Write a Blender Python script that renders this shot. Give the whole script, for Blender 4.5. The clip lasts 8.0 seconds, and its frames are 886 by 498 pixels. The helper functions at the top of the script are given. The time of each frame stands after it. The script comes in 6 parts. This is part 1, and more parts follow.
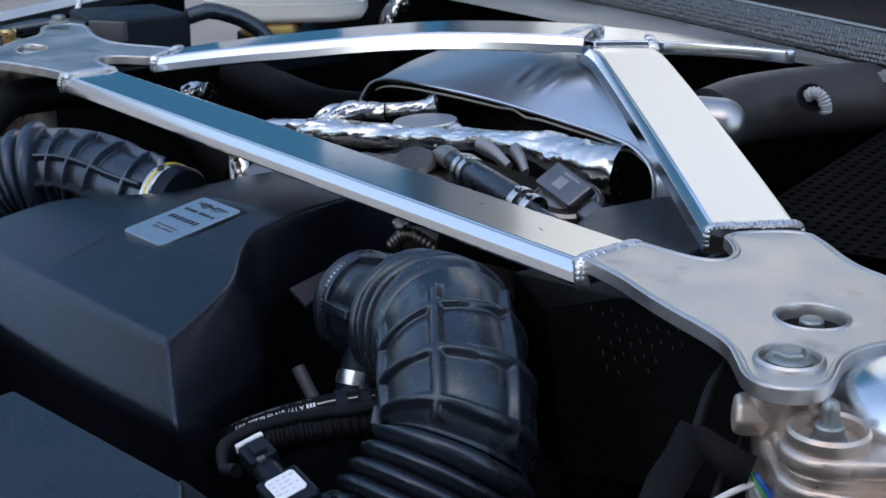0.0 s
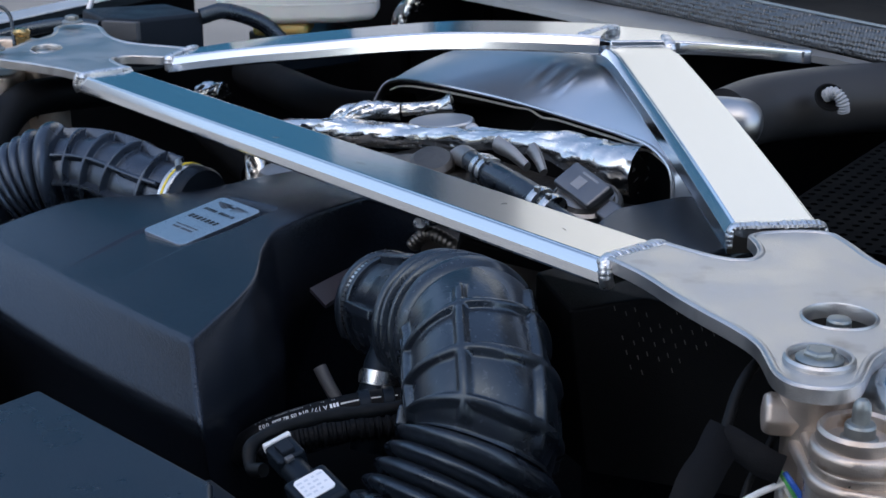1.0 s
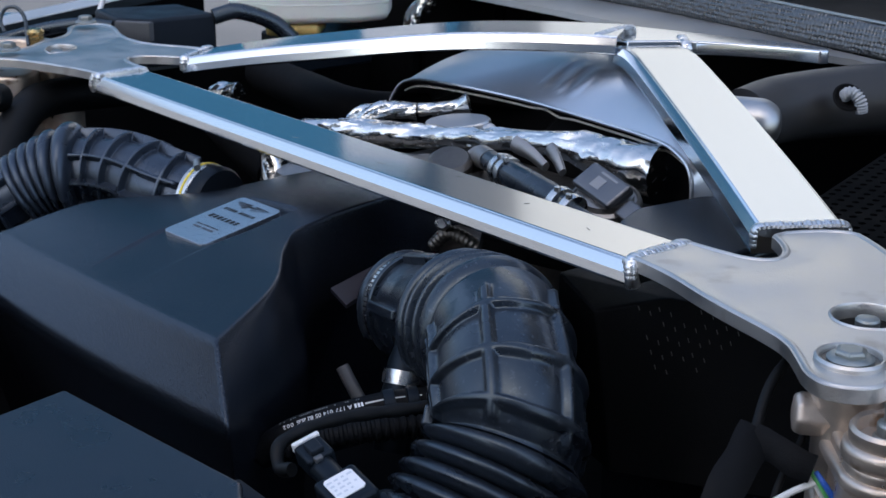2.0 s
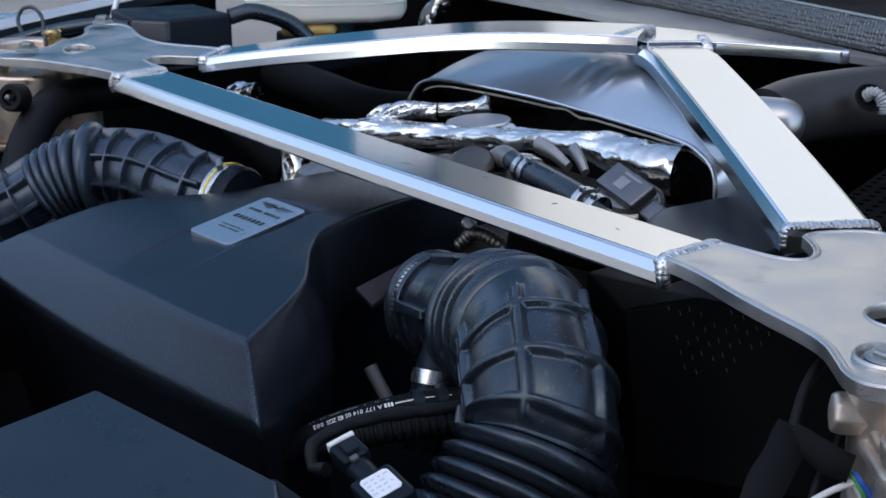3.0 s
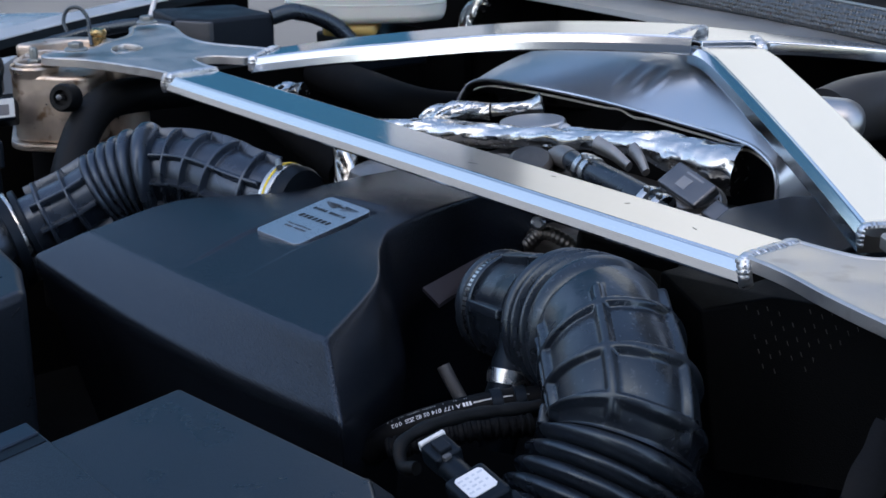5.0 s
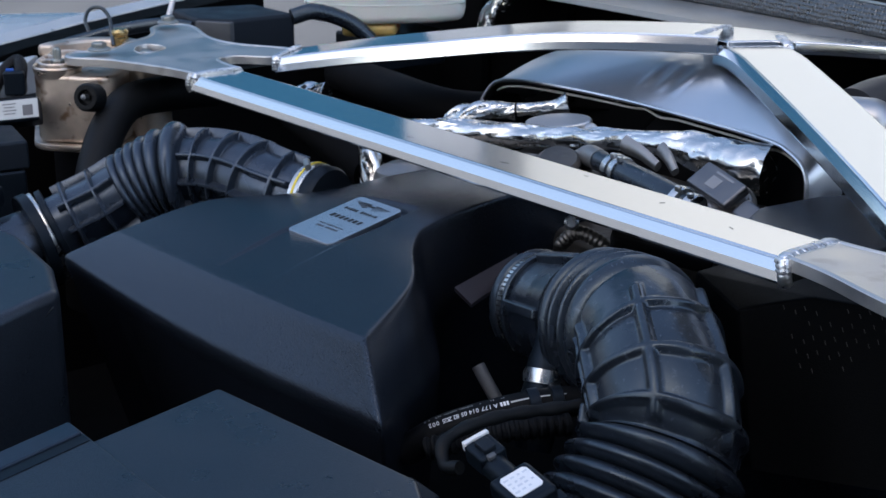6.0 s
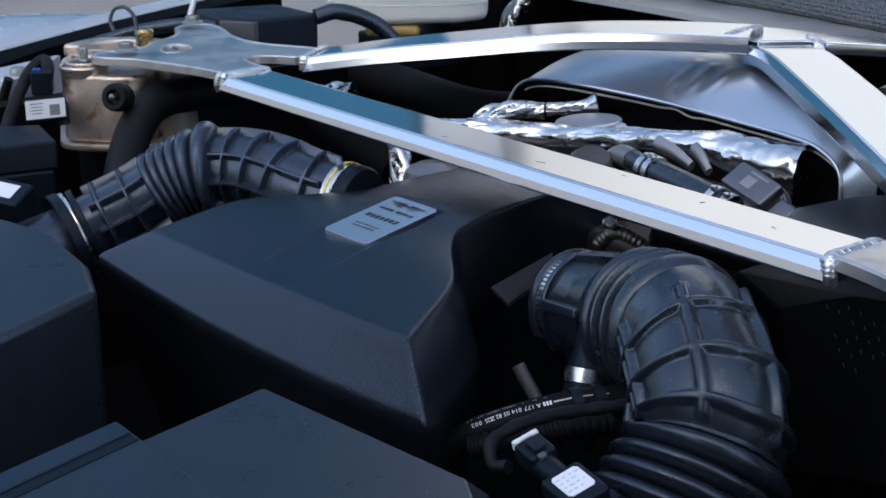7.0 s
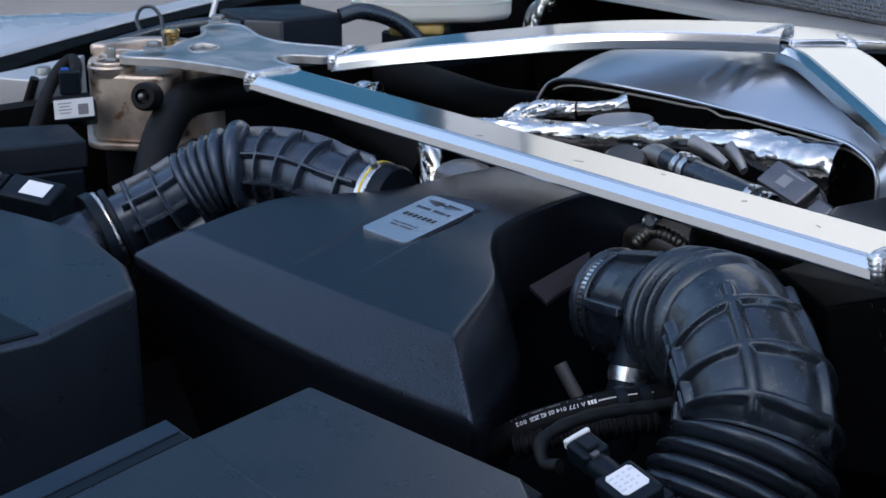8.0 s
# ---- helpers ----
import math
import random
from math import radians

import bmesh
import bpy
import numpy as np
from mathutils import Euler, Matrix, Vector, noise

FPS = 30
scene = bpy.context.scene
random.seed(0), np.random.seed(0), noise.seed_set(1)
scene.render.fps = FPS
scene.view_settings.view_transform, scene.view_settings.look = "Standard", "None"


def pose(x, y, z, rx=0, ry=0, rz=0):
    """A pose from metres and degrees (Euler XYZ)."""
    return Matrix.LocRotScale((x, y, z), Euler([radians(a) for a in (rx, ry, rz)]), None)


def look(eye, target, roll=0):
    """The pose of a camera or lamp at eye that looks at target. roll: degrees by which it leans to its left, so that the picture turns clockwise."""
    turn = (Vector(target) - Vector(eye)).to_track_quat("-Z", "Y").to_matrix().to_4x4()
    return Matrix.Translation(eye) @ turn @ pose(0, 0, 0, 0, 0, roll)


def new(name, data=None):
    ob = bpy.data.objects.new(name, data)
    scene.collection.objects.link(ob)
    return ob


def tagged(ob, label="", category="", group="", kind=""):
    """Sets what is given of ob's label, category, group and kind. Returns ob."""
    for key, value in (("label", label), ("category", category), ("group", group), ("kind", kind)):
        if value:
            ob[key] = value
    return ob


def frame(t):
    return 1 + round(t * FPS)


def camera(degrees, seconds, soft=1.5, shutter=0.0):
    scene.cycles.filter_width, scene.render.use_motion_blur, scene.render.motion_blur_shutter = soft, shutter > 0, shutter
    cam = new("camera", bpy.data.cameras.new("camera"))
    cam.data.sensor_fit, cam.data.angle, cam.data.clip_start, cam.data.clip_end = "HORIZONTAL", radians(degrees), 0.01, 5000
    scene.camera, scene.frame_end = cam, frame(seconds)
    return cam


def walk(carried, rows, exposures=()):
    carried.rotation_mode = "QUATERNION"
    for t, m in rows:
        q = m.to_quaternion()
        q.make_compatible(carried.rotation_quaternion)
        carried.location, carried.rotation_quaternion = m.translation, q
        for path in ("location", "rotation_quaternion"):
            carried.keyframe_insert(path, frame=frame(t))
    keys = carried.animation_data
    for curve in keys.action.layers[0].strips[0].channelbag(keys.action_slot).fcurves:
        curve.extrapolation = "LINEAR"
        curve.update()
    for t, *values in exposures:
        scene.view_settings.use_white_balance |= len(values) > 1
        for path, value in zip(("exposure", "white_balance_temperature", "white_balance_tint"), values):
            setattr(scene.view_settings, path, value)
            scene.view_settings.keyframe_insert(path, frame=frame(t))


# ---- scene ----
cam = camera(33.56, 8.0)
METRES, EYE, TILT, LEAN, TURN = 0.18, 1.15, -18.4, 0.0, 51.55
START_X, START_Y = 0.987, 0.0
ROWS = [
    (0.0, -0.0000, 0.0000, -0.0000, -0.000, -0.000, 0.000),
    (0.5, -0.0424, -0.0018, -0.0003, 0.008, 0.000, -0.007),
    (1.0, -0.0842, -0.0026, -0.0007, 0.006, 0.003, -0.011),
    (1.5, -0.1288, -0.0044, -0.0015, -0.008, 0.009, -0.013),
    (3.0, -0.2832, -0.0104, -0.0029, -0.022, 0.019, -0.014),
    (3.5, -0.3520, -0.0110, -0.0038, -0.024, 0.029, -0.014),
    (4.0, -0.4233, -0.0127, -0.0048, -0.017, 0.037, -0.017),
    (4.5, -0.4968, -0.0146, -0.0064, 0.001, 0.045, -0.024),
    (6.0, -0.6971, -0.0201, -0.0101, 0.028, 0.057, -0.029),
    (6.5, -0.7748, -0.0144, -0.0145, 0.060, 0.071, -0.040),
    (7.0, -0.8459, -0.0134, -0.0154, 0.091, 0.090, -0.047),
    (7.5, -0.9284, -0.0131, -0.0206, 0.126, 0.105, -0.053),
    (8.0, -1.0000, -0.0085, -0.0234, 0.166, 0.122, -0.053),
]
walk(cam, [(t, pose(START_X, START_Y, EYE, TILT, LEAN, TURN) @ pose(METRES * x, METRES * y, METRES * z, 90 + pitch, roll, yaw)) for t, x, y, z, yaw, pitch, roll in ROWS])

cam.data.dof.use_dof = True
cam.data.dof.focus_distance = 0.97
cam.data.dof.aperture_fstop = 28.0

# ---- world and light ----
world = bpy.data.worlds.new("world")
scene.world = world
world.use_nodes = True
wn, wl = world.node_tree.nodes, world.node_tree.links
sky = wn.new("ShaderNodeTexSky")
sky.sky_type = "NISHITA"
sky.sun_disc = False
sky.sun_elevation, sky.sun_rotation = radians(44), radians(145)
sky.air_density, sky.dust_density, sky.ozone_density = 1.0, 2.7, 0.8
wl.new(sky.outputs["Color"], wn["Background"].inputs["Color"])
wn["Background"].inputs["Strength"].default_value = 0.13

sun_data = bpy.data.lights.new("sun", "SUN")
sun_data.energy, sun_data.angle, sun_data.color = 2.6, radians(0.6), (1.0, 0.97, 0.93)
sun = new("sun", sun_data)
sun.matrix_world = look((0, 0, 5), (-0.413, 0.589, 4.305))
scene.view_settings.exposure = 1.58


# ---- materials ----
def material(name, color, rough=0.5, metal=0.0, vary=0.15, scale=60.0, grain=0.0, grain_scale=2500.0, bump=0.0, bump_scale=400.0,
             stretch=None, rough_vary=0.1, spots=0.0, spot_color=(0.3, 0.3, 0.3, 1), spot_scale=120.0, spec=0.5, coat=0.0, subsurface=0.0, tint=None, sparkle=None):
    m = bpy.data.materials.new(name)
    m.use_nodes = True
    n, l = m.node_tree.nodes, m.node_tree.links
    b = n["Principled BSDF"]
    b.inputs["Metallic"].default_value = metal
    b.inputs["Specular IOR Level"].default_value = spec
    if tint:
        b.inputs["Specular Tint"].default_value = tint
    b.inputs["Coat Weight"].default_value = coat
    b.inputs["Subsurface Weight"].default_value = subsurface
    tc = n.new("ShaderNodeTexCoord")
    mp = n.new("ShaderNodeMapping")
    l.new(tc.outputs["Object"], mp.inputs["Vector"])
    if stretch:
        mp.inputs["Rotation"].default_value = (0, 0, radians(stretch[3]) if len(stretch) > 3 else 0)
        mp.inputs["Scale"].default_value = stretch[:3]
    big = n.new("ShaderNodeTexNoise")
    big.inputs["Scale"].default_value, big.inputs["Detail"].default_value = scale, 6
    l.new(mp.outputs["Vector"], big.inputs["Vector"])
    ramp = n.new("ShaderNodeMix")
    ramp.data_type = "RGBA"
    c = color
    ramp.inputs["A"].default_value = (c[0] * (1 - vary), c[1] * (1 - vary), c[2] * (1 - vary), 1)
    ramp.inputs["B"].default_value = (min(1, c[0] * (1 + vary)), min(1, c[1] * (1 + vary)), min(1, c[2] * (1 + vary)), 1)
    l.new(big.outputs["Fac"], ramp.inputs["Factor"])
    out = ramp.outputs["Result"]
    if spots:
        sp = n.new("ShaderNodeTexNoise")
        sp.inputs["Scale"].default_value, sp.inputs["Detail"].default_value = spot_scale, 3
        l.new(tc.outputs["Object"], sp.inputs["Vector"])
        sr = n.new("ShaderNodeMapRange")
        sr.inputs["From Min"].default_value, sr.inputs["From Max"].default_value = 0.60, 0.72
        sr.inputs["To Max"].default_value = spots
        l.new(sp.outputs["Fac"], sr.inputs["Value"])
        sm = n.new("ShaderNodeMix")
        sm.data_type = "RGBA"
        sm.inputs["B"].default_value = spot_color
        l.new(sr.outputs["Result"], sm.inputs["Factor"])
        l.new(out, sm.inputs["A"])
        out = sm.outputs["Result"]
    l.new(out, b.inputs["Base Color"])
    rr = n.new("ShaderNodeMapRange")
    rr.inputs["To Min"].default_value, rr.inputs["To Max"].default_value = max(0.02, rough - rough_vary), min(1, rough + rough_vary)
    rr.inputs["From Min"].default_value, rr.inputs["From Max"].default_value = 0.3, 0.7
    l.new(big.outputs["Fac"], rr.inputs["Value"])
    l.new(rr.outputs["Result"], b.inputs["Roughness"])
    last = None
    for amount, sc, dist, det in ((bump, bump_scale, 0.002, 4), (grain, grain_scale, 0.0004, 1)):
        if amount:
            t = n.new("ShaderNodeTexNoise")
            t.inputs["Scale"].default_value, t.inputs["Detail"].default_value = sc, det
            l.new(mp.outputs["Vector"] if stretch else tc.outputs["Object"], t.inputs["Vector"])
            bp = n.new("ShaderNodeBump")
            bp.inputs["Strength"].default_value, bp.inputs["Distance"].default_value = amount, dist
            l.new(t.outputs["Fac"], bp.inputs["Height"])
            if last:
                l.new(last, bp.inputs["Normal"])
            last = bp.outputs["Normal"]
    if last:
        l.new(last, b.inputs["Normal"])
    if sparkle:
        low, high, fine = sparkle
        t = n.new("ShaderNodeTexNoise")
        t.inputs["Scale"].default_value, t.inputs["Detail"].default_value = fine, 1.5
        l.new(tc.outputs["Object"], t.inputs["Vector"])
        g = n.new("ShaderNodeMapRange")
        g.inputs["From Min"].default_value, g.inputs["From Max"].default_value = 0.36, 0.64
        g.inputs["To Min"].default_value, g.inputs["To Max"].default_value = low, high
        l.new(t.outputs["Fac"], g.inputs["Value"])
        l.new(g.outputs["Result"], b.inputs["Specular IOR Level"])
    return m


ALU = (0.80, 0.82, 0.84)
M = {
    # one aluminium; the bluish reflection on the slanting bars is put into their colours
    "bar_front": material("brushed aluminium bar across", (0.70, 0.705, 0.71), 0.12, 1.0, 0.04, 40, bump=0.004, bump_scale=40, stretch=(2, 60, 20), rough_vary=0.03),
    "bar_near": material("brushed aluminium bar slanting", (0.66, 0.69, 0.72), 0.12, 1.0, 0.04, 40, bump=0.004, bump_scale=40, stretch=(2, 60, 20, 33.5), rough_vary=0.03),
    "bar_far": material("brushed aluminium bar slanting away", (0.64, 0.67, 0.70), 0.12, 1.0, 0.04, 40, bump=0.004, bump_scale=40, stretch=(2, 60, 20, -33.5), rough_vary=0.03),
    "cast": material("bead-blasted cast aluminium", (0.60, 0.585, 0.565), 0.42, 1.0, 0.14, 30, grain=0.45, grain_scale=1100, bump=0.10, bump_scale=160, rough_vary=0.10, spots=0.55, spot_color=(0.31, 0.275, 0.25, 1), spot_scale=24),
    "weld": material("weld bead", (0.70, 0.71, 0.72), 0.34, 1.0, 0.25, 300, bump=0.25, bump_scale=500, rough_vary=0.1),
    "tower": material("sand-cast aluminium tower", (0.58, 0.50, 0.43), 0.40, 0.80, 0.45, 40, grain=0.3, grain_scale=1200, bump=0.45, bump_scale=70, rough_vary=0.14, spots=0.85, spot_color=(0.20, 0.11, 0.055, 1), spot_scale=55),
    "zinc": material("zinc-plated bolt steel", (0.33, 0.35, 0.34), 0.50, 1.0, 0.12, 200, bump=0.1, bump_scale=500),
    "dome": material("bright turned cup", (0.72, 0.76, 0.80), 0.25, 1.0, 0.1, 30),
    "steel": material("bright steel band", (0.58, 0.58, 0.57), 0.28, 1.0, 0.1, 100),
    "grained": material("grained black plastic", (0.0085, 0.0108, 0.0150), 0.24, 0.0, 0.25, 25, grain=0.70, grain_scale=800, rough_vary=0.03, spots=0.9, spot_color=(0.012, 0.018, 0.032, 1), spot_scale=600, sparkle=(0.26, 0.74, 1350), tint=(0.64, 0.79, 1.0, 1)),
    "lid": material("finely grained black plastic", (0.0170, 0.0210, 0.0275), 0.30, 0.0, 0.20, 25, grain=0.4, grain_scale=1300, rough_vary=0.04, sparkle=(0.40, 0.85, 1500), tint=(0.64, 0.79, 1.0, 1)),
    "strip": material("satin grey-black plastic", (0.012, 0.019, 0.031), 0.36, 0.0, 0.15, 25, grain=0.2, grain_scale=1300, spec=0.55, tint=(0.64, 0.79, 1.0, 1)),
    "plastic": material("smooth black plastic", (0.0060, 0.0090, 0.0130), 0.40, 0.0, 0.25, 30, grain=0.15, grain_scale=1500, rough_vary=0.08, spec=0.20, tint=(0.64, 0.79, 1.0, 1)),
    "rubber": material("black moulded rubber", (0.0115, 0.0155, 0.0225), 0.28, 0.0, 0.35, 22, bump=0.12, bump_scale=150, rough_vary=0.10, spots=0.38, spot_color=(0.10, 0.115, 0.14, 1), spot_scale=330, spec=0.76, tint=(0.72, 0.88, 1.0, 1)),
    "rubber_far": material("grey-black moulded rubber", (0.018, 0.024, 0.034), 0.29, 0.0, 0.35, 22, bump=0.08, bump_scale=150, rough_vary=0.10, spots=0.20, spot_color=(0.07, 0.085, 0.11, 1), spot_scale=300, spec=0.85, tint=(0.64, 0.79, 1.0, 1)),
    # near-black: the deep shade among the engine parts is put into this colour
    "dark": material("near-black of the engine bay", (0.003, 0.003, 0.0034), 0.8, 0.0, 0.3, 10, bump=0.1, bump_scale=80, spec=0.12),
    "foil": material("crinkled aluminium heat foil", (0.62, 0.63, 0.62), 0.20, 1.0, 0.15, 60, bump=0.05, bump_scale=30, stretch=(2.0, 2.0, 5.0, 30), rough_vary=0.10),
    "shield": material("satin steel heat shield", (0.66, 0.67, 0.69), 0.34, 1.0, 0.06, 8, grain=0.06, grain_scale=900, bump=0.008, bump_scale=25, rough_vary=0.06),
    "engine": material("cast engine metal", (0.30, 0.29, 0.28), 0.45, 0.9, 0.3, 40, bump=0.3, bump_scale=200),
    "sleeve": material("woven black sleeve", (0.008, 0.0085, 0.010), 0.6, 0.0, 0.3, 60, bump=0.6, bump_scale=700, spec=0.2),
    "label": material("white paper label", (0.78, 0.79, 0.82), 0.5, 0.0, 0.03, 60),
    # the white label again, with the shade beside the tower put into its colour
    "shadedlabel": material("white label darkened for shade", (0.46, 0.49, 0.50), 0.5, 0.0, 0.08, 60),
    "ink": material("dark print", (0.012, 0.012, 0.014), 0.5, 0.0, 0.1, 60),
    "greyink": material("grey print", (0.09, 0.095, 0.11), 0.5, 0.0, 0.1, 60),
    "whiteink": material("white print", (0.72, 0.73, 0.75), 0.5, 0.0, 0.1, 300),
    "plate": material("brushed badge metal", (0.62, 0.645, 0.68), 0.34, 1.0, 0.12, 130, bump=0.02, bump_scale=90, stretch=(40, 6, 6)),
    "milky": material("milky reservoir plastic", (0.66, 0.66, 0.62), 0.42, 0.0, 0.04, 20, subsurface=0.2, bump=0.05, bump_scale=60),
    "fluid": material("amber fluid behind plastic", (0.52, 0.36, 0.12), 0.4, 0.0, 0.15, 30, subsurface=0.2),
    "gold": material("yellow-chromated brass", (0.52, 0.38, 0.17), 0.25, 1.0, 0.12, 200),
    "paint": material("silver-blue car paint", (0.60, 0.64, 0.68), 0.28, 0.35, 0.03, 6, grain=0.02, grain_scale=4000, coat=0.8, rough_vary=0.03),
    "sill": material("painted sheet edge", (0.55, 0.57, 0.60), 0.35, 0.3, 0.08, 20),
    "tarmac": material("grey asphalt", (0.066, 0.071, 0.080), 0.85, 0.0, 0.25, 3, bump=0.5, bump_scale=140, grain=0.3, grain_scale=900),
    "yellow": material("yellow paint mark", (0.75, 0.58, 0.05), 0.5, 0.0, 0.1, 100),
    "white": material("white connector plastic", (0.72, 0.73, 0.73), 0.4, 0.0, 0.05, 100),
    "embossed": material("dimpled aluminium sheet", (0.14, 0.137, 0.134), 0.30, 1.0, 0.15, 30),
    "gutter": material("dull grey sheet", (0.40, 0.39, 0.37), 0.42, 0.8, 0.15, 20, grain=0.1, grain_scale=900),
    "satin": material("satin blasted steel", (0.44, 0.45, 0.46), 0.42, 1.0, 0.10, 30, grain=0.1, grain_scale=900),
    "blue": material("blue wire insulation", (0.02, 0.10, 0.45), 0.4, 0.0, 0.1, 100),
    "green": material("green wire insulation", (0.10, 0.42, 0.12), 0.4, 0.0, 0.1, 100),
    "blackbox": material("deep black grained plastic", (0.003, 0.0036, 0.0044), 0.55, 0.0, 0.25, 25, grain=0.6, grain_scale=1150, spec=0.09),
    "gunmetal": material("dark satin cast metal", (0.16, 0.165, 0.175), 0.36, 0.85, 0.15, 60, grain=0.2, grain_scale=1500, bump=0.08, bump_scale=200),
    "faint": material("faint grey print", (0.23, 0.24, 0.26), 0.5, 0.0, 0.1, 300),
    "slate": material("dark slate plastic", (0.014, 0.018, 0.024), 0.45, 0.0, 0.2, 30, grain=0.2, grain_scale=1500, spec=0.12, tint=(0.64, 0.79, 1.0, 1)),
    "slatepale": material("grey plastic", (0.075, 0.08, 0.088), 0.45, 0.0, 0.2, 30, grain=0.2, grain_scale=1500),
    "hosematt": material("matt black rubber", (0.004, 0.005, 0.0062), 0.6, 0.0, 0.3, 30, bump=0.15, bump_scale=200, spec=0.2),
    "panelblack": material("matt black perforated plastic", (0.0022, 0.0026, 0.0030), 0.7, 0.0, 0.2, 20, spec=0.03),
    "slitedge": material("worn slit edge", (0.034, 0.031, 0.027), 0.5, 0.0, 0.3, 300),
    "duct": material("dark grey plastic duct", (0.035, 0.036, 0.038), 0.42, 0.0, 0.15, 20, grain=0.1, spec=0.3),
    "palegrey": material("pale grey plastic", (0.34, 0.36, 0.38), 0.45, 0.0, 0.1, 60),
    "flap": material("dark grey sheet", (0.034, 0.032, 0.042), 0.42, 0.0, 0.2, 20),
    "blockmetal": material("oily dark cast metal", (0.12, 0.11, 0.10), 0.4, 0.8, 0.4, 60, bump=0.4, bump_scale=150),
    "greywhite": material("dull white print", (0.26, 0.27, 0.28), 0.5, 0.0, 0.1, 300),
    "liner": material("pale liner edge", (0.70, 0.66, 0.58), 0.45, 0.4, 0.1, 100),
    "paleink": material("pale blue-grey print", (0.58, 0.61, 0.68), 0.5, 0.0, 0.1, 300),
    "tint": material("dark tinted glass", (0.01, 0.011, 0.012), 0.05, 0.0, 0.1, 10),
    "tape": material("black cloth tape", (0.0035, 0.0042, 0.0055), 0.6, 0.0, 0.25, 60, bump=0.2, bump_scale=900, spec=0.12),
    "limewash": material("white limewash", (0.62, 0.62, 0.62), 0.9, 0.0, 0.06, 0.6, bump=0.2, bump_scale=20),
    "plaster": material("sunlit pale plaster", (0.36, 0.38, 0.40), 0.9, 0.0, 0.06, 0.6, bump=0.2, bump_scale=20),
    "greywall": material("pale grey plaster", (0.38, 0.40, 0.43), 0.9, 0.0, 0.08, 0.6, bump=0.2, bump_scale=20),
    "darkwall": material("dark slate facade", (0.012, 0.016, 0.021), 0.8, 0.0, 0.25, 0.5, bump=0.2, bump_scale=20),
    "wall": material("dark teal-grey facade", (0.010, 0.047, 0.092), 0.9, 0.0, 0.25, 0.5, spec=0.1, bump=0.2, bump_scale=20),
}


def dimples(m, size, depth):
    """Presses close small dimples into a sheet-metal material."""
    n, l = m.node_tree.nodes, m.node_tree.links
    tc, v, bp = n.new("ShaderNodeTexCoord"), n.new("ShaderNodeTexVoronoi"), n.new("ShaderNodeBump")
    v.feature = "SMOOTH_F1"
    v.inputs["Scale"].default_value, v.inputs["Randomness"].default_value = 1 / size, 0.25
    bp.inputs["Strength"].default_value, bp.inputs["Distance"].default_value = 1.0, depth
    l.new(tc.outputs["Object"], v.inputs["Vector"])
    l.new(v.outputs["Distance"], bp.inputs["Height"])
    l.new(bp.outputs["Normal"], n["Principled BSDF"].inputs["Normal"])


dimples(M["embossed"], 0.0042, 0.0024)


# ---- mesh tools ----
def finish(me, smooth=32):
    me.shade_smooth()
    me.set_sharp_from_angle(angle=radians(smooth))


def mesh_from(name, geo, mat, smooth=32):
    me = bpy.data.meshes.new(name)
    if isinstance(geo, bmesh.types.BMesh):
        bmesh.ops.recalc_face_normals(geo, faces=geo.faces[:])
        geo.to_mesh(me)
        geo.free()
    else:
        me.from_pydata([tuple(map(float, v)) for v in geo[0]], [], geo[1])
        bm = bmesh.new()
        bm.from_mesh(me)
        bmesh.ops.recalc_face_normals(bm, faces=bm.faces[:])
        bm.to_mesh(me)
        bm.free()
    me.materials.append(mat)
    finish(me, smooth)
    return me


def thing(name, at, label, category, group="", kind=""):
    ob = new(name)
    ob.empty_display_size = 0.02
    ob.matrix_basis = Matrix.Translation(at)
    return tagged(ob, label, category, group, kind)


def part(name, geo, mat, parent=None, label="", smooth=32, weighted=True):
    """One mesh object, its vertices given in the world, under a thing or a part."""
    ob = new(name, mesh_from(name, geo, mat, smooth))
    if weighted:
        wn_mod = ob.modifiers.new("normals", "WEIGHTED_NORMAL")
        wn_mod.keep_sharp = True
    if parent:
        top = parent
        m = Matrix.Identity(4)
        while top:
            m = top.matrix_basis @ m if top.type == "EMPTY" else m
            top = top.parent
        ob.parent = parent
        ob.matrix_parent_inverse = m.inverted() if parent.type == "EMPTY" else Matrix.Identity(4)
    return tagged(ob, label)


def solo(name, geo, mat, label, category, group="", kind="", smooth=32):
    return tagged(part(name, geo, mat, None, label, smooth), label, category, group, kind)


def join(*geos):
    vs, fs = [], []
    for v, f in geos:
        k = len(vs)
        vs += [tuple(p) for p in v]
        fs += [[i + k for i in q] for q in f]
    return vs, fs


def moved(geo, m):
    return [tuple(m @ Vector(p)) for p in geo[0]], geo[1]


def mirrored(geo):
    return [(-p[0], p[1], p[2]) for p in geo[0]], [list(reversed(f)) for f in geo[1]]


def spline(pts, n):
    """Catmull-Rom through pts, n even steps by length."""
    p = np.array(pts, float)
    p = np.vstack([2 * p[0] - p[1], p, 2 * p[-1] - p[-2]])
    fine = []
    for i in range(1, len(p) - 2):
        for t in np.linspace(0, 1, 24, endpoint=False):
            a, b, c, d = p[i - 1:i + 3]
            fine.append(0.5 * (2 * b + (c - a) * t + (2 * a - 5 * b + 4 * c - d) * t * t + (3 * b - a - 3 * c + d) * t ** 3))
    fine.append(p[-2])
    fine = np.array(fine)
    s = np.concatenate([[0], np.cumsum(np.linalg.norm(np.diff(fine, axis=0), axis=1))])
    q = np.linspace(0, s[-1], n)
    return np.stack([np.interp(q, s, fine[:, k]) for k in range(fine.shape[1])], 1), q


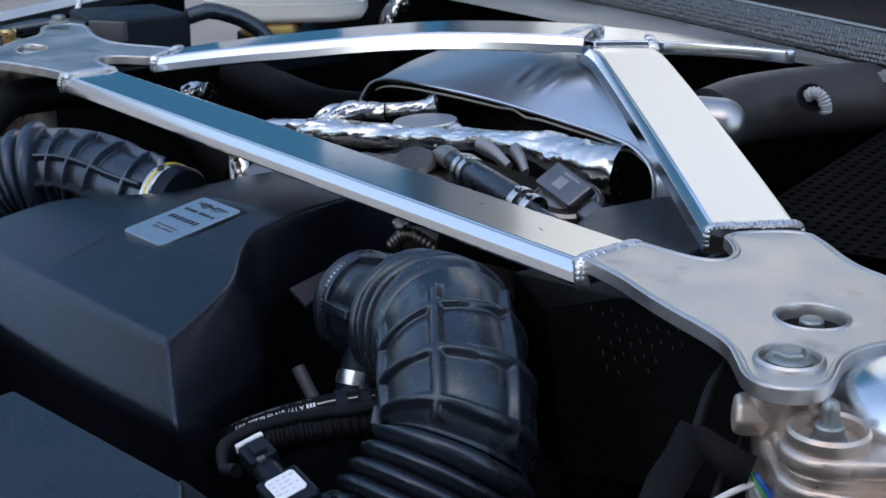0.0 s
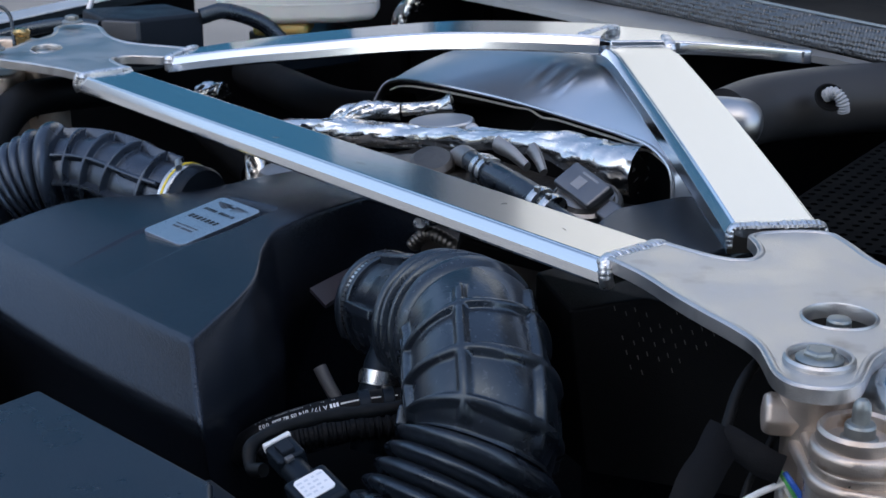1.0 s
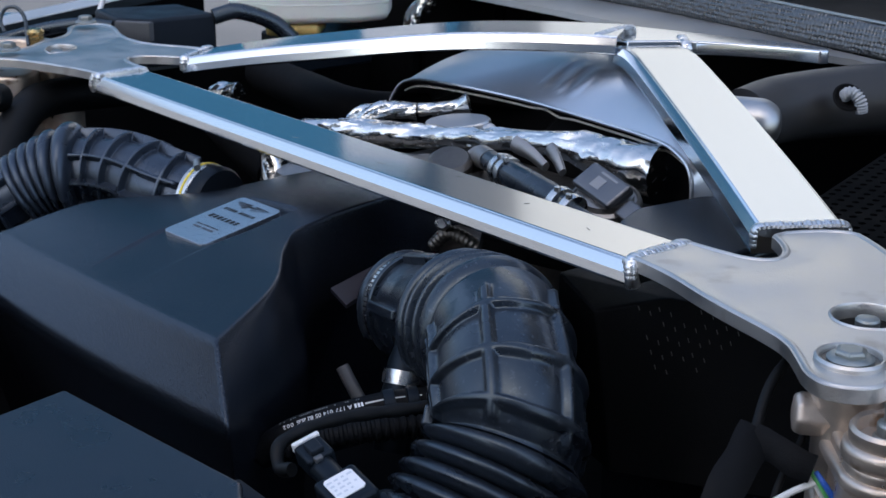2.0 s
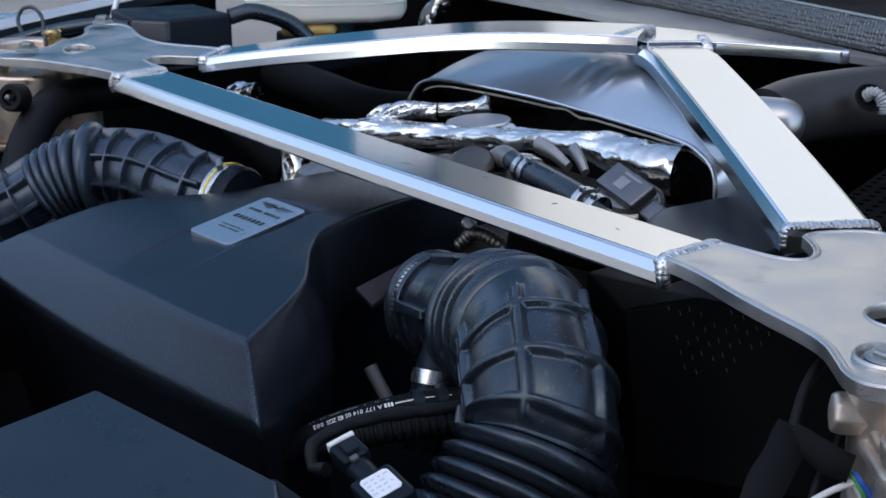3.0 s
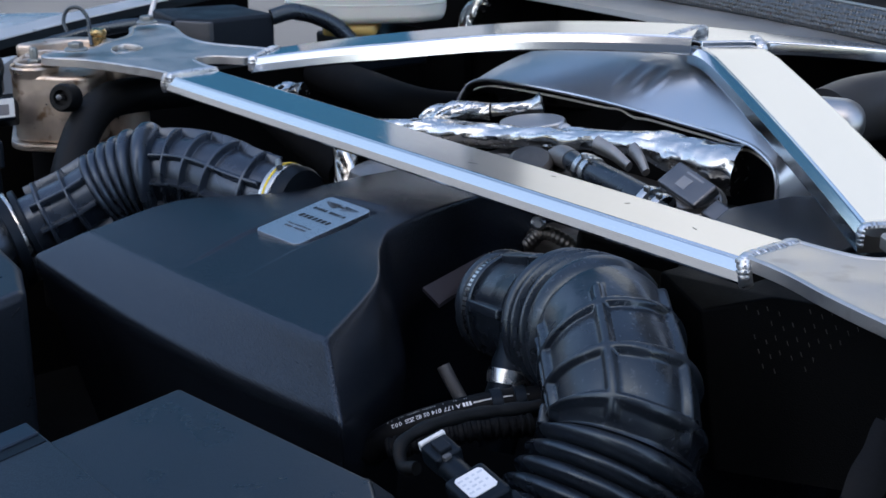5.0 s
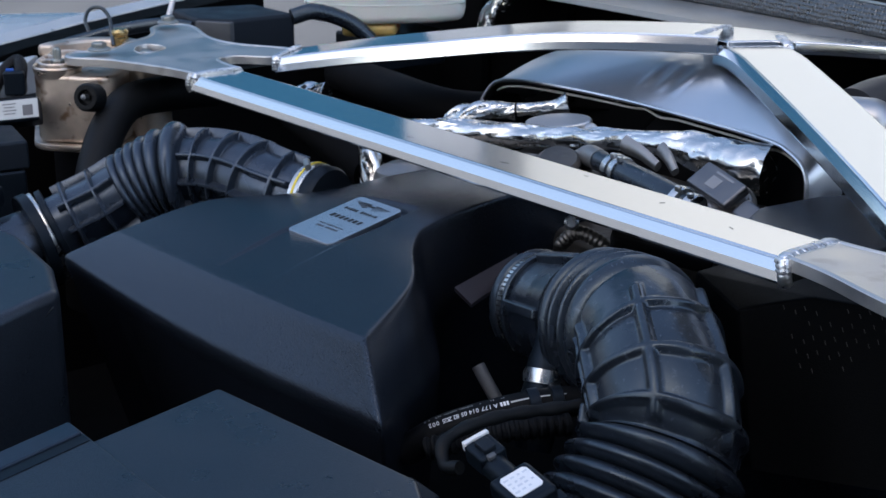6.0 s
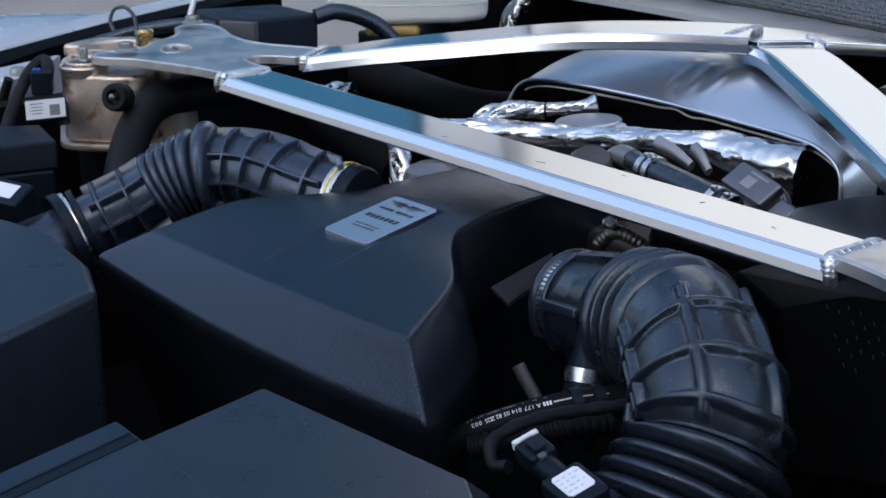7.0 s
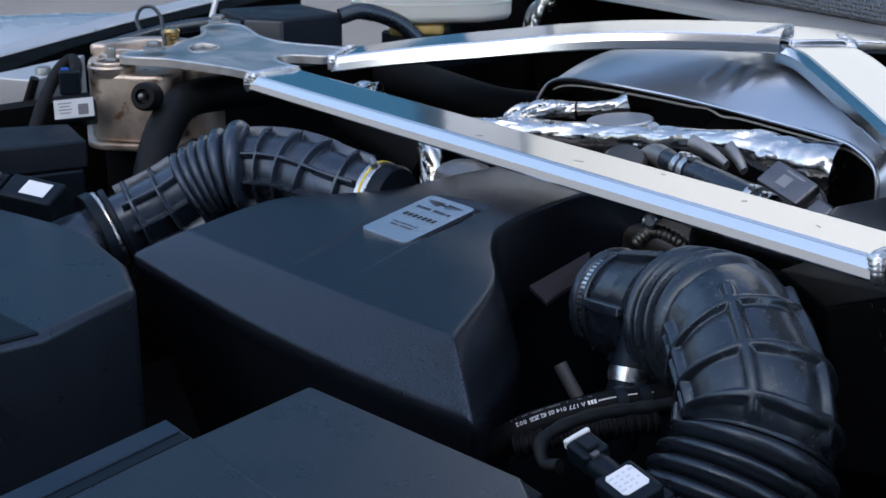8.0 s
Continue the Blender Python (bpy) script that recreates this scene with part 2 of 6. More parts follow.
def sweep(path, radius, around=24, up=(0, 0, 1), caps=True):
    """A tube along an array of points; radius(i, angle) in metres. Angle 0 points along up."""
    path = np.asarray(path)
    tan = np.gradient(path, axis=0)
    tan /= np.linalg.norm(tan, axis=1)[:, None]
    u = np.array(up, float)
    vs, fs = [], []
    n = len(path)
    for i in range(n):
        u = u - tan[i] * (u @ tan[i])
        u /= np.linalg.norm(u)
        w = np.cross(tan[i], u)
        for k in range(around):
            a = 2 * math.pi * k / around
            r = radius(i, a)
            vs.append(path[i] + r * (math.cos(a) * u + math.sin(a) * w))
    for i in range(n - 1):
        for k in range(around):
            k2 = (k + 1) % around
            fs.append([i * around + k, i * around + k2, (i + 1) * around + k2, (i + 1) * around + k])
    if caps:
        fs.append(list(range(around))[::-1])
        fs.append([(n - 1) * around + k for k in range(around)])
    return vs, fs


def pipe(pts, r, n=40, around=16, up=(0, 0, 1)):
    path, s = spline(pts, n)
    return sweep(path, lambda i, a: r, around, up)


def axis_to(d):
    return Vector(d).to_track_quat("Z", "Y").to_matrix().to_4x4()


def lathe(profile, at, direction=(0, 0, 1), around=40, capped=True):
    """profile: (radius, height) rows, turned about direction through at."""
    vs, fs = [], []
    for r, h in profile:
        for k in range(around):
            a = 2 * math.pi * k / around
            vs.append((r * math.cos(a), r * math.sin(a), h))
    for i in range(len(profile) - 1):
        for k in range(around):
            k2 = (k + 1) % around
            fs.append([i * around + k, i * around + k2, (i + 1) * around + k2, (i + 1) * around + k])
    if capped and profile[0][0] > 1e-6:
        fs.append(list(range(around))[::-1])
    if capped and profile[-1][0] > 1e-6:
        fs.append([(len(profile) - 1) * around + k for k in range(around)])
    return moved((vs, fs), Matrix.Translation(at) @ axis_to(direction))


def bevelled(geo, width, segments=3, angle=25):
    bm = bmesh.new()
    vs = [bm.verts.new(v) for v in geo[0]]
    for f in geo[1]:
        bm.faces.new([vs[i] for i in f])
    bmesh.ops.remove_doubles(bm, verts=bm.verts[:], dist=1e-6)
    bmesh.ops.recalc_face_normals(bm, faces=bm.faces[:])
    edges = [e for e in bm.edges if len(e.link_faces) == 2 and e.calc_face_angle() > radians(angle)]
    bmesh.ops.bevel(bm, geom=edges, offset=width, segments=segments, profile=0.5, affect="EDGES", clamp_overlap=True)
    bm.verts.index_update()
    out = [tuple(v.co) for v in bm.verts], [[v.index for v in f.verts] for f in bm.faces]
    bm.free()
    return out


def box(size, at=(0, 0, 0), m=None, bevel=0.0, segments=3):
    x, y, z = [s / 2 for s in size]
    vs = [(-x, -y, -z), (x, -y, -z), (x, y, -z), (-x, y, -z), (-x, -y, z), (x, -y, z), (x, y, z), (-x, y, z)]
    fs = [[0, 3, 2, 1], [4, 5, 6, 7], [0, 1, 5, 4], [1, 2, 6, 5], [2, 3, 7, 6], [3, 0, 4, 7]]
    geo = (vs, fs)
    if bevel:
        geo = bevelled(geo, bevel, segments)
    return moved(geo, (m or Matrix.Translation(at)))


def prism(outline, z0, z1, bevel=0.0, segments=3):
    """An outline in plan (x, y), from z0 to z1; z1 may be a function of x, y."""
    n = len(outline)
    top = z1 if callable(z1) else (lambda x, y: z1)
    low = z0 if callable(z0) else (lambda x, y: z0)
    vs = [(x, y, low(x, y)) for x, y in outline] + [(x, y, top(x, y)) for x, y in outline]
    fs = [list(range(n))[::-1], [n + i for i in range(n)]] + [[i, (i + 1) % n, n + (i + 1) % n, n + i] for i in range(n)]
    return bevelled((vs, fs), bevel, segments, 40) if bevel else (vs, fs)


def frame_of(origin, xdir, ydir):
    """A pose whose x runs along xdir, z is the normal."""
    x = Vector(xdir).normalized()
    z = x.cross(Vector(ydir)).normalized()
    y = z.cross(x)
    m = Matrix((x, y, z)).transposed().to_4x4()
    return Matrix.Translation(origin) @ m


def lettering(text, size, m, thick=0.0001):
    cu = bpy.data.curves.new("words", "FONT")
    cu.body, cu.size, cu.extrude, cu.align_x, cu.align_y = text, size, thick, "CENTER", "CENTER"
    cu.resolution_u = 2
    ob = new("words", cu)
    me = ob.to_mesh()
    geo = [tuple(m @ v.co) for v in me.vertices], [list(p.vertices) for p in me.polygons]
    ob.to_mesh_clear()
    bpy.data.objects.remove(ob)
    bpy.data.curves.remove(cu)
    return geo


# ---- ground, far facade, bay ----
ground = solo("ground", ([(-900, -900, 0), (900, -900, 0), (900, 900, 0), (-900, 900, 0)], [[0, 1, 2, 3]]), M["tarmac"],
              "plain grey asphalt of a parking place", "ground", kind="structure")


def added_buildings():
    """Unseen buildings added round the parking place: they show only in the bright metal, and one shades the car."""
    m = pose(-21.5, 20.5, 0, 0, 0, -45)
    teal = join(box((6.0, 14.8, 23.0), (-2.0, -10.2, 11.5)), box((6.6, 15.2, 0.5), (-2.0, -10.2, 23.2)), box((5.0, 9.0, 11.5), (-2.5, -22.1, 5.75)), box((5.4, 9.0, 0.5), (-2.5, -22.3, 11.7)))
    solo("backdrop", moved(teal, m), M["wall"], "unseen dark teal building, added for its reflection in the bars", "building", kind="structure")
    pale = join(box((20, 6, 23.0), (-24.0, 29.0, 11.5)), box((20.6, 6.6, 0.5), (-24.0, 29.0, 23.1)))
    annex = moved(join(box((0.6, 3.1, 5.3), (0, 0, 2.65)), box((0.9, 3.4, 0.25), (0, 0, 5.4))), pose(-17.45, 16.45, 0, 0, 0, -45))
    solo("backdrop", annex, M["plaster"], "unseen low pale annex, added to whiten reflections in the bars", "building", kind="structure")
    solo("backdrop", pale, M["plaster"], "unseen pale plastered building, added to whiten reflections in the bars", "building", kind="structure")
    dark = join(box((30, 6, 34.0), (2.5, 30.0, 17.0)), box((30.6, 6.6, 0.5), (2.5, 30.0, 34.1)))
    solo("backdrop", dark, M["darkwall"], "unseen tall dark building, added to darken reflections", "building", kind="structure")
    low = join(box((5, 34, 7.6), (0, 0, 3.8)), box((5.5, 34.5, 0.4), (0, 0, 7.7)))
    solo("backdrop", moved(low, pose(-24, -16, 0, 0, 0, 30)), M["limewash"], "unseen low white building, added to lighten the front bar's lower facet", "building", kind="structure")
    side = join(box((9, 5, 5.4), (-1.0, -24.0, 2.7)), box((9.5, 5.5, 0.3), (-1.0, -24.0, 5.5)))
    solo("backdrop", side, M["limewash"], "unseen white block, added to tone the far bar's lower facet", "building", kind="structure")
    # added out of view to block the sun
    shade = moved(join(box((11, 5, 12.5), (2.5, -11.5, 6.25)), box((11.6, 5.6, 0.5), (2.5, -11.5, 12.6))), pose(0, 0, 0, 0, 0, 35))
    solo("backdrop", shade, M["greywall"], "unseen pale grey building, added to keep the sun off the car", "building", kind="structure")


added_buildings()


def cabin():
    """The car's own windscreen and roof behind the bulkhead, and its near wing: they only close the place."""
    g = thing("windscreen", (0, 1.4, 0.9), "dark tinted windscreen and roof of the car", "windscreen", kind="structure")
    vs, fs = [], []
    rows = [(1.42, 0.90, 0.74), (1.70, 1.06, 0.68), (2.00, 1.19, 0.60), (2.40, 1.25, 0.56), (3.2, 1.22, 0.56), (4.0, 0.95, 0.6)]
    for y, z, w in rows:
        for k in range(13):
            x = -1 + k / 6
            vs.append((x * w, y + 0.22 * x * x * (1 if y < 2.2 else 0), z - 0.10 * x * x))
    for i in range(5):
        for k in range(12):
            a = i * 13 + k
            fs.append([a, a + 1, a + 14, a + 13])
    part("glass", (vs, fs), M["tint"], g, smooth=60)
    w = thing("front_wing", (0.95, 0.5, 0.5), "silver-blue painted wing of the car", "car wing")
    part("skin", prism([(0.80, -0.3), (0.96, -0.3), (1.0, 0.5), (0.98, 1.4), (0.80, 1.4)], 0.30, 0.80, 0.03, 4), M["paint"], w)


cabin()


def bay():
    """A plain near-black trough added under the engine, open above; its colour holds the bay's shade."""
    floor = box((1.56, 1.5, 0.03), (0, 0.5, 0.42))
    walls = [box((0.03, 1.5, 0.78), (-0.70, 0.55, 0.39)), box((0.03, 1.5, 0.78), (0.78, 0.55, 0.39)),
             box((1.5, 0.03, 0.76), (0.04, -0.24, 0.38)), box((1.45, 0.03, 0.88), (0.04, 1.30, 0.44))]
    solo("floor", join(floor, *walls), M["dark"], "plain near-black tub added to close the engine bay", "engine bay", kind="structure")


bay()


# ---- the strut brace ----
BAR_Z = 0.858
APEX = (0.0, 0.985, 0.903)


def beam(p, q, width, thick, flare=1.0, lift=None, roll=0.0, n=56):
    """A rounded rectangular hollow bar between two points, p and q at the middle of its top face."""
    p, q = np.array(p), np.array(q)
    d = (q - p)[:2] / np.linalg.norm((q - p)[:2])
    side = np.array([-d[1], d[0]])
    # the section: a flat top with a fine edge line, two slanting facets down each side
    h = width / 2
    right = [(h - 0.0040, 0.0), (h - 0.0030, -0.0002), (h - 0.0024, -0.0009), (h - 0.0018, -0.0010), (h - 0.0010, -0.0016), (h + 0.0030 * flare, -0.0070),
             (h + 0.0036 * flare, -0.0078), (h + 0.0054 * flare, -thick + 0.0020), (h + 0.0052 * flare, -thick + 0.0008), (h + 0.0038 * flare, -thick)]
    prof = [(-x, z) for x, z in right[::-1]] + right
    vs, fs = [], []
    m = len(prof)
    for i in range(n + 1):
        t = i / n
        c = p + (q - p) * t
        rise = lift(t) if lift else 0.0
        for s, z in prof:
            vs.append((c[0] + side[0] * s, c[1] + side[1] * s, c[2] + z + rise - roll * s * min(1, 3 * t)))
    for i in range(n):
        for k in range(m):
            k2 = (k + 1) % m
            fs.append([i * m + k, i * m + k2, (i + 1) * m + k2, (i + 1) * m + k])
    fs.append(list(range(m))[::-1])
    fs.append([n * m + k for k in range(m)])
    return vs, fs


def bead(p, q, r, ripples, down=0.012):
    """A rippled weld bead from p to q over a bar's top, turned down over both its edges."""
    p, q = np.array(p), np.array(q)
    pts = [p + (0, 0, -down), p + (0, 0, -0.002) + (q - p) * 0.01, *[p + (q - p) * t + (0, 0, 0.0005) for t in (0.12, 0.35, 0.65, 0.88)],
           q + (0, 0, -0.002) - (q - p) * 0.01, q + (0, 0, -down)]
    path, s = spline(pts, ripples * 8)
    rng = random.Random(ripples)
    wob = [rng.uniform(0.85, 1.15) for _ in range(ripples + 2)]
    flat = lambda a: 1 / math.sqrt((math.cos(a) / 0.50) ** 2 + math.sin(a) ** 2)
    return sweep(path, lambda i, a: r * wob[i // 8] * flat(a) * (0.92 + 0.10 * abs(math.sin(math.pi * i / 8))), 14)


PLATE = [(0.362, 0.652), (0.390, 0.653), (0.414, 0.656), (0.425, 0.664), (0.424, 0.676), (0.412, 0.690), (0.386, 0.706),
         (0.418, 0.754), (0.447, 0.741), (0.470, 0.727), (0.494, 0.718), (0.525, 0.716), (0.560, 0.722), (0.596, 0.735), (0.622, 0.742),
         (0.646, 0.736), (0.654, 0.715), (0.644, 0.694), (0.618, 0.684), (0.594, 0.668), (0.579, 0.645), (0.572, 0.622), (0.569, 0.606),
         (0.572, 0.590), (0.580, 0.575), (0.587, 0.561), (0.587, 0.547), (0.578, 0.536), (0.565, 0.531), (0.551, 0.536), (0.538, 0.547),
         (0.520, 0.561), (0.498, 0.568), (0.470, 0.574), (0.440, 0.582), (0.410, 0.592), (0.385, 0.597), (0.362, 0.599)]


def smooth_outline(pts, times=2):
    for _ in range(times):
        out = []
        for i in range(len(pts)):
            a, b = pts[i], pts[(i + 1) % len(pts)]
            out += [(0.75 * a[0] + 0.25 * b[0], 0.75 * a[1] + 0.25 * b[1]), (0.25 * a[0] + 0.75 * b[0], 0.25 * a[1] + 0.75 * b[1])]
        pts = out
    return pts


def plate_geo():
    """The cast end plate with a round hole, built as a ring of quads between its outline and the hole."""
    outer = smooth_outline(PLATE, 2)
    hole_c, hole_r = (0.523, 0.627), 0.0195
    bm = bmesh.new()
    z1, z0 = 0.860, 0.8520
    def loop(points, z):
        vs = [bm.verts.new((x, y, z)) for x, y in points]
        return vs, [bm.edges.new((vs[i], vs[(i + 1) % len(vs)])) for i in range(len(vs))]
    circle = [(hole_c[0] + hole_r * math.cos(2 * math.pi * k / 40), hole_c[1] + hole_r * math.sin(2 * math.pi * k / 40)) for k in range(40)]
    v1, e1 = loop(outer, z1)
    c1, ec1 = loop(circle, z1)
    bmesh.ops.triangle_fill(bm, edges=e1 + ec1, use_beauty=True)
    v0, e0 = loop(outer, z0)
    c0, ec0 = loop(circle, z0)
    bmesh.ops.triangle_fill(bm, edges=e0 + ec0, use_beauty=True)
    for a, b in ((v1, v0), (c1, c0)):
        for i in range(len(a)):
            j = (i + 1) % len(a)
            bm.faces.new((a[i], a[j], b[j], b[i]))
    bmesh.ops.recalc_face_normals(bm, faces=bm.faces[:])
    rim = [e for e in bm.edges if len(e.link_faces) == 2 and e.calc_face_angle() > radians(60) and abs(e.verts[0].co.z - e.verts[1].co.z) < 1e-5]
    bmesh.ops.bevel(bm, geom=rim, offset=0.0028, segments=4, profile=0.5, affect="EDGES", clamp_overlap=True)
    bm.verts.index_update()
    out = [tuple(v.co) for v in bm.verts], [[v.index for v in f.verts] for f in bm.faces]
    bm.free()
    return out


def inset(points, d):
    """An outline drawn in by d."""
    out, n = [], len(points)
    for i in range(n):
        a, b = Vector(points[i - 1]), Vector(points[(i + 1) % n])
        t = (b - a).normalized()
        out.append((points[i][0] + t.y * d, points[i][1] - t.x * d))
    return out


def level(geo):
    """The brace sits five millimetres lower on the far tower than on the near one."""
    return [(v[0], v[1], v[2] - 0.0025 + 0.0048 * v[0]) for v in geo[0]], geo[1]


def far_plate(geo):
    """The far end plate: a mirror image, but its bolt lobe reaches less far out."""
    vs, fs = mirrored(geo)
    out = []
    for x, y, z in vs:
        k = min(1, max(0, (0.640 - y) / 0.07)) * min(1, max(0, (-x - 0.43) / 0.09))
        out.append((x + 0.034 * k * k * (3 - 2 * k), y + 0.006 * k, z))
    return out, fs


def brace():
    b = thing("strut_brace", (0, 0.6, 0.84), "bare aluminium strut brace of welded bars and cast end plates", "strut brace")
    near = plate_geo()
    part("mounting_plate", level(near), M["cast"], b, "bead-blasted cast aluminium end plate with a round hole", 40)
    part("mounting_plate", level(far_plate(near)), M["cast"], b, "bead-blasted cast aluminium end plate with a round hole", 40)
    lip = [np.array((x, y, 0.8588)) for x, y in inset(smooth_outline(PLATE, 2), 0.0030)]
    lip = sweep(np.array(lip + lip[:1]), lambda i, a: 0.0024, 10)
    part("raised_lip", level(lip), M["cast"], b, "low raised lip along the plate's edge", 60)
    part("raised_lip", level(far_plate(lip)), M["cast"], b, "low raised lip along the plate's edge", 60)
    ring = lathe([(0.0193, 0.8560), (0.0193, 0.8602), (0.0203, 0.8611), (0.0214, 0.8606), (0.0216, 0.8590)], (0.523, 0.627, 0), (0, 0, 1), 48, False)
    part("hole_rim", level(ring), M["cast"], b, "rounded rim of the round hole", 60)
    part("hole_rim", level(far_plate(ring)), M["cast"], b, "rounded rim of the round hole", 60)
    part("front_bar", level(beam((-0.372, 0.6255, BAR_Z), (0.372, 0.6255, BAR_Z), 0.054, 0.0155, 0.7)), M["bar_front"], b, "straight brushed aluminium cross bar", 10, False)
    s, e = (0.397, 0.728, 0.862), (0.010, 0.983, 0.9075)

    def ease(t):
        t = min(1, max(0, t))
        return t * t * (3 - 2 * t)
    near_bar = beam(s, e, 0.060, 0.018, 0.6, lambda t: 0.004 * 4 * t * (1 - t) - 0.0095 * max(0, (t - 0.80) / 0.20) ** 2)
    part("diagonal_bar", level(near_bar), M["bar_near"], b, "slanting brushed aluminium bar", 10, False)
    far_bar = beam(s, (0.018, 0.978, 0.904), 0.060, 0.0168, 0.7, lambda t: 0.0115 * 4 * t * (1 - t) + 0.0045 * ease((t - 0.3) / 0.4), 0.05)
    part("diagonal_bar", level(mirrored(far_bar)), M["bar_far"], b, "slanting brushed aluminium bar", 10, False)
    ear = [(-0.085, 1.022), (-0.03, 0.972), (0.0, 0.966), (0.022, 0.998), (0.038, 1.012), (0.068, 1.031), (0.106, 1.051), (0.146, 1.066), (0.150, 1.074), (0.143, 1.082), (0.090, 1.074), (0.030, 1.056), (-0.03, 1.040)]
    part("rear_plate", level(prism(ear, 0.8885, 0.9020, 0.0022, 3)), M["bar_far"], b, "aluminium ear that ties both slanting bars to the bulkhead")
    for x, y, a, n in ((0.082, 0.618, 20, 0.008), (-0.030, 0.612, 35, 0.006), (0.235, 0.632, 60, 0.004), (0.305, 0.624, -20, 0.005), (0.150, 0.640, 10, 0.004)):
        mark = box((n, 0.0005, 0.0003), m=pose(x, y, BAR_Z + 0.0001, 0, 0, a))
        part("scratch", level(mark), M["greyink"], b, "small dark scratch")
    w = 0.0050
    for sgn in (1, -1):
        front = bead((sgn * 0.368, 0.5985, 0.859), (sgn * 0.368, 0.6525, 0.859), w, 24, 0.014)
        slant = bead((sgn * 0.3795, 0.7015, 0.8625), (sgn * 0.4145, 0.7545, 0.8625), w, 28, 0.014)
        if sgn < 0:
            tops = [bead((-0.022, 0.947, 0.9065), (-0.032, 1.004, 0.9075), w, 22, 0.013)]
        else:
            tops = [bead((-0.012, 0.958, 0.901), (-0.026, 0.952, 0.904), w, 8, 0.010), bead((0.012, 1.026, 0.9015), (0.046, 0.998, 0.9015), w, 16, 0.010)]
        corner, _ = spline([(sgn * 0.3695, 0.5985, 0.8580), (sgn * 0.3715, 0.5970, 0.8540), (sgn * 0.3725, 0.5965, 0.8480), (sgn * 0.3720, 0.5985, 0.8430)], 40)
        corner = sweep(corner, lambda i, a: 0.0047 * (0.95 + 0.06 * abs(math.sin(math.pi * i / 7))), 14, (1, 0, 0))
        for g in (front, slant, corner, *tops):
            part("weld_bead", level(g), M["weld"], b, "rippled bright weld bead")


brace()


def hex_bolt(at, r=0.0095, h=0.009, washer=0.016, direction=(0, 0, 1), name="bolt", label="zinc-plated flanged hex bolt", mat="zinc", sides=6):
    b = thing(name, at, label, "bolt", group="bolts on the strut towers")
    d = Vector(direction).normalized()
    prof = [(r, 0.0), (r, h - 0.0018), (r - 0.0007, h - 0.0006), (r - 0.0024, h), (0.0, h)]
    part("head", lathe(prof, at, d, sides), M[mat], b, smooth=20)
    part("flange", lathe([(washer, -0.0025), (washer, -0.0008), (washer - 0.0015, 0.0004), (r, 0.001), (0, 0.001)], at, d, 32), M[mat], b)
    return b


# ---- engine cover ----
TOP = [((-0.154, 0.402, 0.784), (0.030, 0.402, 0.7895), (0.195, 0.404, 0.798)),
       ((-0.135, 0.472, 0.802), (0.020, 0.475, 0.805), (0.148, 0.478, 0.806)),
       ((-0.113, 0.530, 0.802), (0.000, 0.530, 0.8103), (0.088, 0.526, 0.809)),
       ((-0.096, 0.575, 0.802), (-0.010, 0.570, 0.8150), (0.064, 0.562, 0.8135)),
       ((-0.094, 0.640, 0.804), (-0.018, 0.650, 0.8165), (0.055, 0.655, 0.8185)),
       ((-0.100, 0.720, 0.800), (-0.025, 0.730, 0.813), (0.060, 0.740, 0.818))]
LOW = [((-0.183, 0.364, 0.763), (0.242, 0.383, 0.758)), ((-0.190, 0.470, 0.750), (0.166, 0.488, 0.745)), ((-0.170, 0.530, 0.750), (0.098, 0.535, 0.742)),
       ((-0.160, 0.575, 0.750), (0.062, 0.580, 0.742)), ((-0.160, 0.640, 0.750), (0.050, 0.660, 0.750)), ((-0.160, 0.720, 0.750), (0.052, 0.740, 0.750))]


def rounded(geo, times=3, reach=0.011):
    """Rounds a finely divided shell by drawing each corner towards its near neighbours."""
    bm = bmesh.new()
    vs = [bm.verts.new(v) for v in geo[0]]
    for f in geo[1]:
        bm.faces.new([vs[i] for i in f])
    bmesh.ops.remove_doubles(bm, verts=bm.verts[:], dist=1e-5)
    bm.verts.index_update()
    co = np.array([v.co for v in bm.verts])
    pairs = np.array([(e.verts[0].index, e.verts[1].index) for e in bm.edges])
    pairs = pairs[np.linalg.norm(co[pairs[:, 0]] - co[pairs[:, 1]], axis=1) < reach]
    count = np.zeros(len(co))
    np.add.at(count, pairs[:, 0], 1)
    np.add.at(count, pairs[:, 1], 1)
    free = count > 2
    for _ in range(times):
        tot = np.zeros_like(co)
        np.add.at(tot, pairs[:, 0], co[pairs[:, 1]])
        np.add.at(tot, pairs[:, 1], co[pairs[:, 0]])
        co[free] = 0.45 * co[free] + 0.55 * tot[free] / count[free][:, None]
    out = [tuple(c) for c in co], [[v.index for v in f.verts] for f in bm.faces]
    bm.free()
    return out


